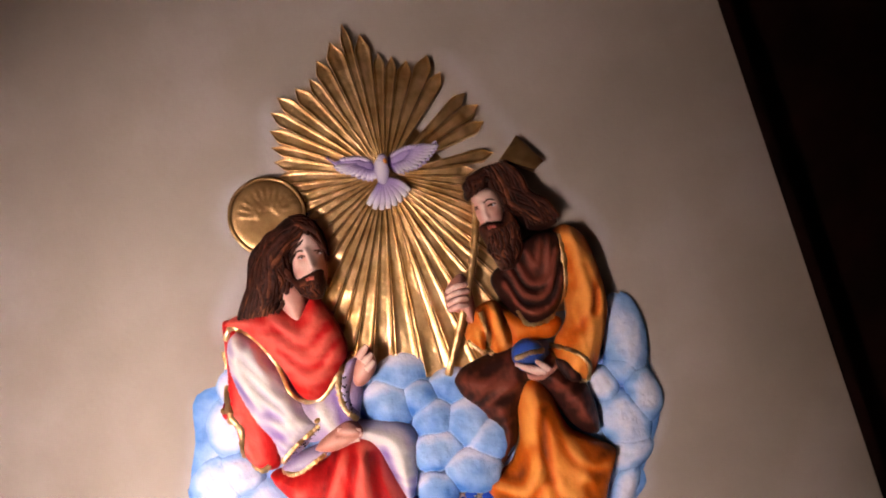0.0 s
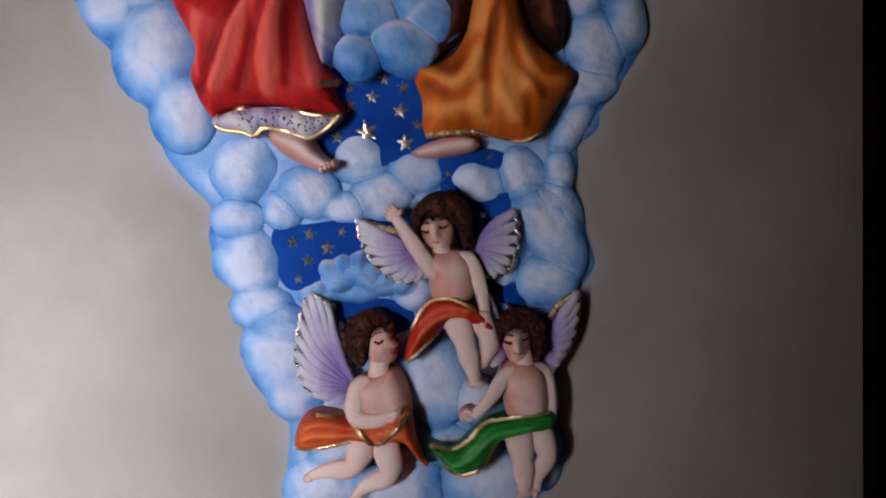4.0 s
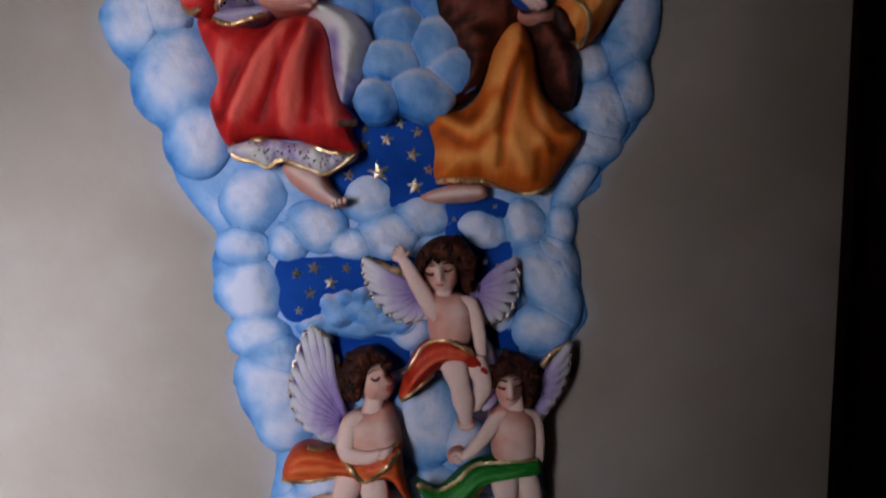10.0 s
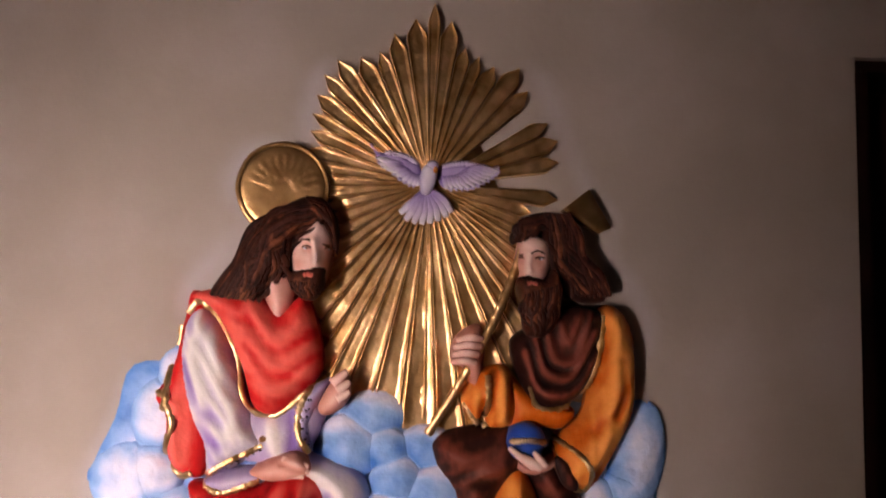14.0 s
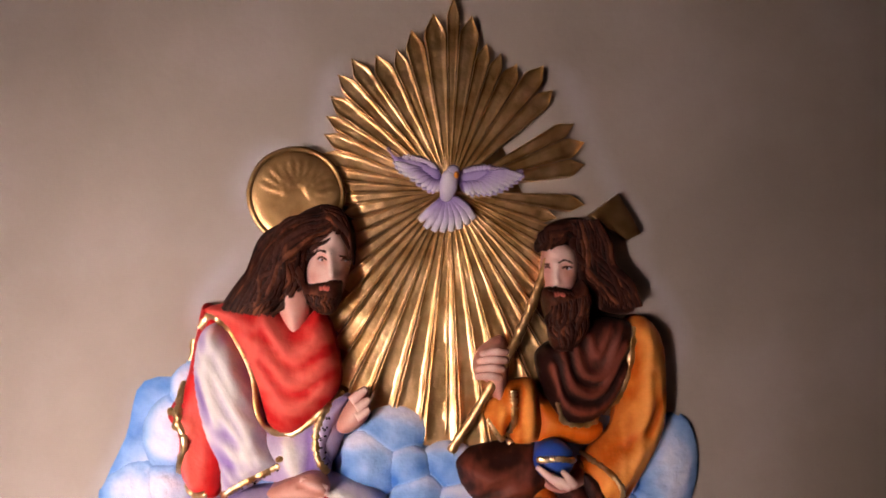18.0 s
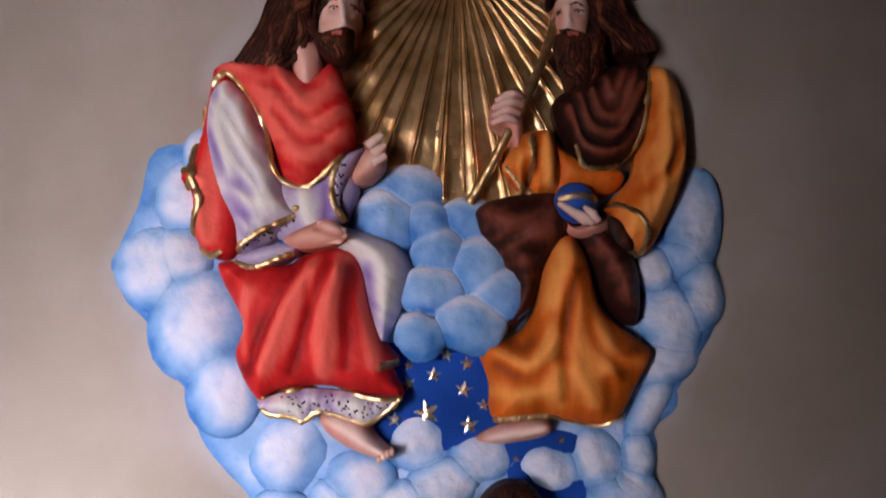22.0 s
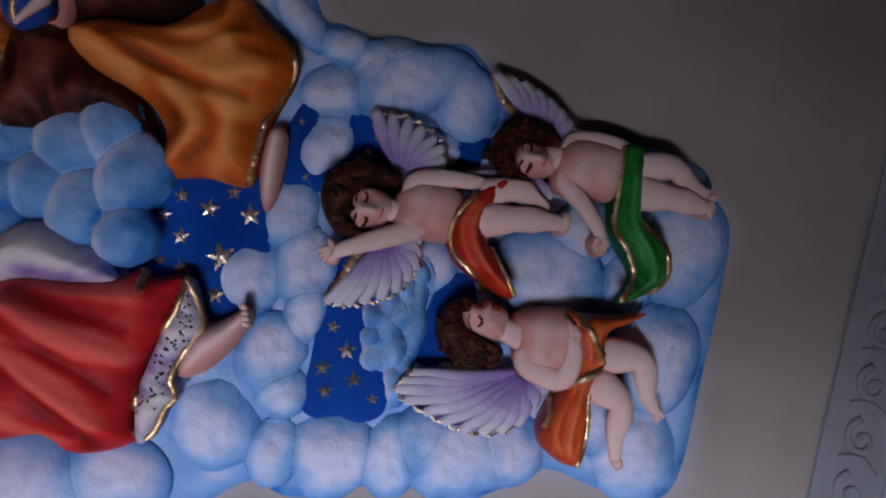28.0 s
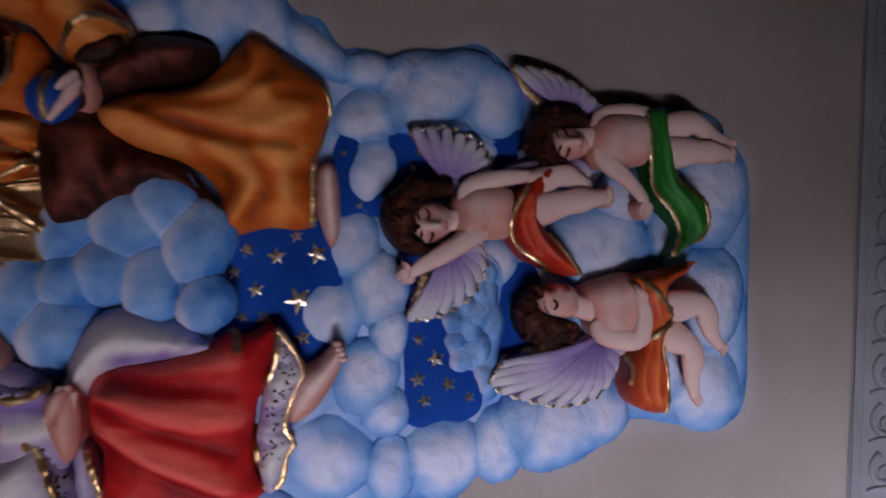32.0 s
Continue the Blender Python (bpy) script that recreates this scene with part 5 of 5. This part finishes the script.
feathers(c, (0.058, 1.320), [(-0.011, 1.353), (-0.008, 1.334), (0.007, 1.306), (0.032, 1.290), (0.056, 1.293)], 10, -0.036, DOVE, 0.0072, 0.15, gold=PALE_GOLD)
c.trim([(-0.011, 1.353), (0.014, 1.345), (0.041, 1.338)], 0.004, GILDING)
c.sheet([(0.102, 1.321), (0.113, 1.333), (0.151, 1.360), (0.152, 1.326), (0.140, 1.299), (0.119, 1.291)], -0.030, 0.006, 0.008, DOVE, res=0.005, shade=0.9, paint=lambda p, b: 0.25 * b)
feathers(c, (0.102, 1.321), [(0.151, 1.358), (0.152, 1.326), (0.140, 1.299), (0.119, 1.290)], 8, -0.040, DOVE, 0.0072, 0.15, gold=PALE_GOLD)
c.trim([(0.104, 1.324), (0.118, 1.341), (0.151, 1.359)], 0.004, GILDING)
c.sheet([(0.054, 1.319), (0.075, 1.323), (0.096, 1.320), (0.108, 1.301), (0.105, 1.272), (0.085, 1.265), (0.064, 1.270), (0.059, 1.294)], -0.040, 0.032, 0.02, SKIN, [([(0.084, 1.282), (0.085, 1.280)], 0.016, 0.005), ([(0.068, 1.306), (0.075, 1.304)], 0.009, 0.003), ([(0.090, 1.304), (0.098, 1.307)], 0.009, 0.003), ([(0.069, 1.297), (0.083, 1.295), (0.098, 1.298)], 0.003, -0.0016)], 0.004, shade=0.4, paint=lambda p, b: 0.50 * b + np.array([0.26 + 0.35 * noise.noise((x * 34, 2.0, z * 34)) for x, z in p]))
limb(c, [(0.074, 1.296), (0.062, 1.306), (0.046, 1.330), (0.035, 1.348), (0.027, 1.358)], (-0.052, -0.062, -0.072, -0.070, -0.066), [0.012, 0.010, 0.009, 0.007, 0.005])
c.blob((0.027, 1.359), 0.009, 0.007, 0.009, -0.060, SKIN, 30, seg=12, rings=6)
limb(c, [(0.090, 1.308), (0.102, 1.309), (0.112, 1.284), (0.117, 1.250)], (-0.052, -0.056, -0.058, -0.052), [0.012, 0.010, 0.008, 0.006])
limb(c, [(0.085, 1.257), (0.097, 1.218), (0.104, 1.185)], (-0.060, -0.064, -0.054), [0.0165, 0.015, 0.0115, 0.0125, 0.0085, 0.007])
limb(c, [(0.107, 1.258), (0.119, 1.228), (0.111, 1.199)], (-0.056, -0.058, -0.048), [0.0145, 0.013, 0.0105, 0.011, 0.0075, 0.006])
c.blob((0.104, 1.184), 0.010, 0.006, 0.010, -0.050, SKIN, seg=12, rings=6)
c.sheet([(0.033, 1.208), (0.040, 1.242), (0.055, 1.267), (0.080, 1.277), (0.108, 1.263), (0.126, 1.244), (0.121, 1.235), (0.102, 1.243), (0.075, 1.243), (0.057, 1.225)], -0.046, 0.032, 0.016, SCARLET, extra=creases(35, 0.007, 0.003, 1.0), folds=[*gathers([(0.036, 1.215), (0.041, 1.243), (0.056, 1.263), (0.080, 1.271), (0.108, 1.259), (0.120, 1.243)], [(0.038, 1.209), (0.052, 1.222), (0.064, 1.232), (0.076, 1.242), (0.102, 1.245), (0.116, 1.239)], 5, 0.005), ([(0.041, 1.216), (0.063, 1.251), (0.097, 1.261)], 0.006, 0.006), ([(0.052, 1.228), (0.080, 1.250), (0.115, 1.247)], 0.005, -0.005)], res=0.004)
c.trim([(0.036, 1.232), (0.056, 1.266), (0.080, 1.273), (0.107, 1.260)], 0.0026, GILDING)
c.trim([(0.035, 1.209), (0.057, 1.228), (0.075, 1.244)], 0.0022, GILDING)
limb(c, [(0.072, 1.333), (0.074, 1.323), (0.075, 1.310)], (-0.052, -0.053, -0.045), [0.010, 0.010, 0.012])
face(c, [(0.053, 1.344), (0.059, 1.354), (0.073, 1.357), (0.085, 1.351), (0.089, 1.339), (0.085, 1.327), (0.077, 1.320), (0.068, 1.321), (0.058, 1.329)], -0.046, 0.026, [np.array(q) for q in ((0.068, 1.346), (0.068, 1.340), (0.068, 1.337))], [(0.059, 1.333), (0.081, 1.336)], [[(0.054, 1.342), (0.059, 1.340), (0.063, 1.341)], [(0.072, 1.345), (0.077, 1.344), (0.082, 1.347)]], [[(0.054, 1.347), (0.058, 1.349), (0.064, 1.349)], [(0.071, 1.351), (0.077, 1.353), (0.082, 1.352)]], [(0.065, 1.331), (0.069, 1.330), (0.073, 1.331)], False, 0.018)
c.sheet([(0.045, 1.334), (0.043, 1.352), (0.052, 1.370), (0.070, 1.381), (0.090, 1.378), (0.104, 1.364), (0.108, 1.345), (0.104, 1.328), (0.098, 1.321), (0.093, 1.331), (0.089, 1.345), (0.079, 1.354), (0.068, 1.352), (0.059, 1.354), (0.053, 1.343), (0.053, 1.332)], -0.050, 0.024, 0.012, HAIR, res=0.003, extra=creases(60, 0.007, 0.0035, 11.0, 2.0))
curls(c, [(0.048, 1.341), (0.050, 1.357), (0.059, 1.366), (0.070, 1.373), (0.082, 1.373), (0.095, 1.366), (0.101, 1.355), (0.102, 1.342), (0.099, 1.330), (0.065, 1.361), (0.077, 1.364), (0.088, 1.358)], 0.0075, -0.068, 3, 0.25)
fingers(c, (((0.030, 1.359), (0.020, 1.363)), ((0.030, 1.360), (0.022, 1.367)), ((0.031, 1.361), (0.026, 1.369)), ((0.032, 1.359), (0.037, 1.364))), -0.070, 0.0026)
c.thing("winged_statue", "small winged plaster statue with raised arm and red drape", "statue", "winged statues")

# the one with orange drape
c = Clay()
c.sheet([(-0.064, 1.278), (-0.043, 1.267), (-0.028, 1.211), (-0.019, 1.183), (-0.033, 1.163), (-0.060, 1.175), (-0.077, 1.204), (-0.077, 1.245)], -0.030, 0.006, 0.008, DOVE, res=0.005, shade=0.9, paint=lambda p, b: 0.25 * b)
feathers(c, (-0.020, 1.177), [(-0.046, 1.270), (-0.064, 1.279), (-0.076, 1.246), (-0.080, 1.210), (-0.067, 1.179), (-0.033, 1.161)], 12, -0.040, DOVE, 0.0075, 0.12, gold=PALE_GOLD)
c.trim([(-0.058, 1.275), (-0.041, 1.263), (-0.030, 1.217), (-0.020, 1.196)], 0.004, GILDING)
c.sheet([(-0.018, 1.189), (0.002, 1.198), (0.023, 1.201), (0.036, 1.175), (0.035, 1.150), (-0.002, 1.138), (-0.022, 1.149), (-0.024, 1.173)], -0.040, 0.034, 0.02, SKIN, [([(0.011, 1.154), (0.015, 1.152)], 0.017, 0.005), ([(-0.007, 1.181), (0.005, 1.177)], 0.010, 0.003), ([(0.018, 1.179), (0.027, 1.183)], 0.009, 0.003), ([(-0.004, 1.170), (0.011, 1.168), (0.028, 1.172)], 0.003, -0.0016)], 0.004, shade=0.4, paint=lambda p, b: 0.50 * b + np.array([0.26 + 0.35 * noise.noise((x * 34, 2.0, z * 34)) for x, z in p]))
limb(c, [(-0.003, 1.187), (-0.016, 1.183), (-0.019, 1.156), (0.003, 1.152), (0.024, 1.161)], (-0.052, -0.062, -0.072, -0.078, -0.076), [0.012, 0.011, 0.010, 0.008, 0.005])
limb(c, [(-0.012, 1.131), (-0.025, 1.103), (-0.052, 1.098), (-0.074, 1.090)], (-0.058, -0.064, -0.056, -0.048), [0.0175, 0.0155, 0.0115, 0.012, 0.0085, 0.0065, 0.005])
limb(c, [(0.008, 1.131), (0.013, 1.095), (-0.011, 1.081), (-0.026, 1.067)], (-0.058, -0.064, -0.056, -0.050), [0.0175, 0.0155, 0.0115, 0.012, 0.0085, 0.0065, 0.005])
c.sheet([(-0.083, 1.123), (-0.078, 1.150), (-0.059, 1.159), (-0.025, 1.151), (0.003, 1.151), (0.033, 1.167), (0.038, 1.151), (0.043, 1.124), (0.052, 1.097), (0.039, 1.110), (0.026, 1.125), (0.004, 1.123), (-0.024, 1.128), (-0.052, 1.122)], -0.050, 0.028, 0.014, ORANGE, extra=creases(-5, 0.007, 0.003, 2.0), folds=[*gathers([(-0.077, 1.141), (-0.059, 1.156), (-0.025, 1.148), (0.003, 1.147), (0.032, 1.163)], [(-0.079, 1.126), (-0.052, 1.123), (-0.024, 1.128), (-0.002, 1.127), (0.023, 1.130)], 5, 0.005), ([(-0.072, 1.135), (-0.032, 1.136), (0.003, 1.132)], 0.006, 0.005), ([(-0.078, 1.123), (-0.032, 1.129)], 0.005, -0.004), ([(0.014, 1.137), (0.031, 1.149)], 0.005, 0.004), ([(0.029, 1.132), (0.044, 1.106)], 0.005, 0.004)], res=0.004)
c.trim([(-0.059, 1.158), (-0.025, 1.150), (-0.002, 1.129), (0.015, 1.136), (0.035, 1.158)], 0.0028, GILDING)
c.trim([(-0.025, 1.148), (0.003, 1.147), (0.032, 1.166)], 0.0022, GILDING)
c.trim([(-0.083, 1.125), (-0.063, 1.122), (-0.024, 1.130)], 0.0020, GILDING)
limb(c, [(0.008, 1.216), (0.006, 1.203), (0.004, 1.189)], (-0.050, -0.053, -0.045), [0.011, 0.011, 0.013])
face(c, [(-0.004, 1.228), (-0.001, 1.240), (0.011, 1.244), (0.020, 1.240), (0.021, 1.233), (0.026, 1.225), (0.023, 1.222), (0.025, 1.217), (0.021, 1.209), (0.011, 1.205), (0.000, 1.206), (-0.005, 1.216)], -0.044, 0.027, [np.array(q) for q in ((0.018, 1.236), (0.022, 1.229), (0.025, 1.225))], [(0.006, 1.216)], [[(0.003, 1.231), (0.008, 1.229), (0.012, 1.233)], [(0.019, 1.233), (0.021, 1.233), (0.022, 1.234)]], [[(-0.000, 1.235), (0.005, 1.239), (0.011, 1.240)], [(0.017, 1.241), (0.020, 1.240)]], [(0.019, 1.219), (0.022, 1.218), (0.024, 1.219)], False, 0.018)
c.sheet([(-0.026, 1.223), (-0.028, 1.241), (-0.020, 1.255), (-0.004, 1.262), (0.014, 1.258), (0.024, 1.244), (0.021, 1.238), (0.013, 1.245), (0.003, 1.242), (-0.001, 1.231), (-0.005, 1.216), (-0.009, 1.205), (-0.017, 1.205), (-0.024, 1.212)], -0.048, 0.025, 0.012, HAIR, res=0.003, extra=creases(110, 0.007, 0.0035, 12.0, 2.0))
curls(c, [(-0.022, 1.239), (-0.017, 1.251), (-0.005, 1.256), (0.008, 1.254), (0.018, 1.246), (-0.022, 1.225), (-0.017, 1.212), (-0.011, 1.239), (-0.009, 1.227), (-0.013, 1.217)], 0.0078, -0.068, 4, 0.62)
fingers(c, (((0.016, 1.158), (0.028, 1.163)), ((0.016, 1.155), (0.027, 1.159)), ((0.015, 1.153), (0.023, 1.155))), -0.082, 0.003)
fingers(c, (((-0.070, 1.093), (-0.077, 1.088)), ((-0.069, 1.091), (-0.075, 1.086)), ((-0.024, 1.070), (-0.031, 1.065)), ((-0.022, 1.068), (-0.027, 1.062))), -0.050, 0.0034)
c.thing("winged_statue", "small winged plaster statue in profile with orange drape", "statue", "winged statues")

# the one with green drape
c = Clay()
c.sheet([(0.178, 1.211), (0.185, 1.252), (0.212, 1.272), (0.209, 1.241), (0.198, 1.211), (0.182, 1.191)], -0.028, 0.006, 0.008, DOVE, res=0.005, shade=0.9, paint=lambda p, b: 0.25 * b)
feathers(c, (0.174, 1.205), [(0.212, 1.272), (0.210, 1.243), (0.200, 1.214), (0.183, 1.190)], 8, -0.038, DOVE, 0.0072, 0.15, gold=PALE_GOLD)
c.trim([(0.180, 1.242), (0.194, 1.261), (0.212, 1.272)], 0.0035, GILDING)
c.sheet([(0.119, 1.273), (0.130, 1.267), (0.138, 1.245), (0.137, 1.210), (0.121, 1.202), (0.116, 1.221), (0.124, 1.244)], -0.030, 0.006, 0.008, DOVE, res=0.005, shade=0.9, paint=lambda p, b: 0.25 * b)
feathers(c, (0.139, 1.221), [(0.121, 1.274), (0.118, 1.250), (0.116, 1.221), (0.121, 1.200)], 6, -0.038, DOVE, 0.006, 0.15, gold=PALE_GOLD)
c.sheet([(0.131, 1.195), (0.149, 1.206), (0.172, 1.200), (0.180, 1.178), (0.177, 1.150), (0.151, 1.144), (0.136, 1.148), (0.132, 1.173)], -0.040, 0.034, 0.02, SKIN, [([(0.157, 1.159), (0.159, 1.156)], 0.017, 0.005), ([(0.143, 1.184), (0.152, 1.182)], 0.010, 0.003), ([(0.162, 1.183), (0.172, 1.185)], 0.009, 0.003), ([(0.143, 1.174), (0.157, 1.172), (0.172, 1.175)], 0.003, -0.0016)], 0.004, shade=0.4, paint=lambda p, b: 0.50 * b + np.array([0.26 + 0.35 * noise.noise((x * 34, 2.0, z * 34)) for x, z in p]))
limb(c, [(0.147, 1.191), (0.135, 1.191), (0.120, 1.172), (0.105, 1.156), (0.093, 1.151)], (-0.052, -0.060, -0.066, -0.066, -0.060), [0.012, 0.010, 0.008, 0.006, 0.005])
c.blob((0.095, 1.152), 0.010, 0.007, 0.009, -0.056, SKIN, 30, seg=12, rings=6)
limb(c, [(0.163, 1.193), (0.174, 1.192), (0.180, 1.169), (0.181, 1.144)], (-0.052, -0.050, -0.052, -0.050), [0.012, 0.009, 0.008, 0.006])
limb(c, [(0.146, 1.136), (0.150, 1.097), (0.151, 1.069)], (-0.058, -0.062, -0.054), [0.0175, 0.0155, 0.0115, 0.0125, 0.0085, 0.007])
limb(c, [(0.166, 1.136), (0.175, 1.108), (0.164, 1.086), (0.162, 1.065)], (-0.054, -0.058, -0.050, -0.046), [0.015, 0.0135, 0.0105, 0.0110, 0.008, 0.0055])
c.blob((0.152, 1.068), 0.008, 0.006, 0.010, -0.050, SKIN, seg=12, rings=6)
c.sheet([(0.054, 1.122), (0.077, 1.116), (0.094, 1.126), (0.112, 1.143), (0.139, 1.149), (0.179, 1.154), (0.183, 1.136), (0.151, 1.129), (0.124, 1.121), (0.107, 1.096), (0.085, 1.090), (0.068, 1.101)], -0.052, 0.026, 0.014, GREEN, extra=creases(30, 0.007, 0.003, 3.0), folds=[*gathers([(0.059, 1.120), (0.077, 1.115), (0.095, 1.125), (0.113, 1.141), (0.139, 1.147), (0.178, 1.151)], [(0.069, 1.102), (0.085, 1.093), (0.107, 1.099), (0.124, 1.122), (0.151, 1.130), (0.181, 1.137)], 5, 0.004), ([(0.079, 1.101), (0.107, 1.122), (0.153, 1.136)], 0.006, 0.005), ([(0.091, 1.095), (0.119, 1.122)], 0.005, -0.004)], res=0.004)
c.trim([(0.055, 1.122), (0.077, 1.116), (0.095, 1.126), (0.113, 1.143), (0.139, 1.148), (0.178, 1.153)], 0.0028, GILDING)
c.trim([(0.068, 1.101), (0.085, 1.091), (0.107, 1.098), (0.124, 1.121), (0.151, 1.130)], 0.0026, GILDING)
limb(c, [(0.152, 1.217), (0.154, 1.206), (0.154, 1.193)], (-0.052, -0.053, -0.045), [0.010, 0.010, 0.012])
face(c, [(0.133, 1.225), (0.136, 1.234), (0.147, 1.238), (0.158, 1.235), (0.162, 1.224), (0.159, 1.211), (0.152, 1.204), (0.142, 1.204), (0.136, 1.213)], -0.046, 0.026, [np.array(q) for q in ((0.147, 1.231), (0.147, 1.225), (0.147, 1.221))], [(0.138, 1.216), (0.157, 1.219)], [[(0.135, 1.226), (0.140, 1.225), (0.143, 1.226)], [(0.151, 1.228), (0.156, 1.228), (0.160, 1.230)]], [[(0.135, 1.231), (0.139, 1.233), (0.144, 1.232)], [(0.150, 1.234), (0.155, 1.235), (0.160, 1.233)]], [(0.143, 1.216), (0.148, 1.215), (0.152, 1.217)], False, 0.018)
c.sheet([(0.129, 1.225), (0.128, 1.239), (0.133, 1.251), (0.146, 1.259), (0.163, 1.257), (0.175, 1.243), (0.178, 1.227), (0.173, 1.208), (0.165, 1.205), (0.163, 1.220), (0.160, 1.233), (0.147, 1.239), (0.137, 1.234), (0.134, 1.223)], -0.048, 0.025, 0.012, HAIR, res=0.003, extra=creases(30, 0.007, 0.0038, 13.0, 1.5))
curls(c, [(0.132, 1.237), (0.136, 1.248), (0.146, 1.254), (0.159, 1.252), (0.169, 1.243), (0.173, 1.230), (0.170, 1.215), (0.141, 1.243), (0.153, 1.245), (0.163, 1.239)], 0.0078, -0.068, 5, 0.5)
fingers(c, (((0.097, 1.154), (0.088, 1.150)), ((0.097, 1.152), (0.091, 1.147)), ((0.099, 1.151), (0.095, 1.146)), ((0.100, 1.155), (0.094, 1.158))), -0.066, 0.0028)
fingers(c, (((0.148, 1.069), (0.144, 1.064)), ((0.152, 1.068), (0.150, 1.063)), ((0.161, 1.069), (0.161, 1.063))), -0.052, 0.0034)
c.thing("winged_statue", "small winged plaster statue with auburn curls and green drape", "statue", "winged statues")

# ---- carved moulding under the relief ----
rail = tagged(new("dado_rail"), "pale grey carved dado moulding with scrolls", "moulding", kind="structure")
box("fillet", (-0.525, -0.004, 0.897), (0.512, 0, 0.909), MOULDING, 0.0019, rail)
box("band", (-0.525, -0.002, 0.842), (0.512, 0, 0.897), MOULDING, 0.0015, rail)
box("lower_fillet", (-0.525, -0.004, 0.830), (0.512, 0, 0.842), MOULDING, 0.0019, rail)
x = -0.50
k = 0
while x < 0.47:
    c = Clay()
    pts = [(x + 0.020 * math.exp(-0.22 * a) * math.cos(a * (1 if k % 2 else -1)) + 0.02, -0.0048, 0.869 + 0.020 * math.exp(-0.22 * a) * math.sin(a)) for a in np.linspace(0.3, 8.5, 22)]
    c.tube(pts, [0.0038, 0.0032, 0.0026, 0.0038], MOULDING, 40, 7)
    c.tube([(x - 0.006, -0.005, 0.850), (x + 0.004, -0.007, 0.868), (x + 0.002, -0.005, 0.888)], [0.0015, 0.0035, 0.0015], MOULDING, 12, 7)
    c.thing("scroll", parent=rail)
    x += 0.048
    k += 1
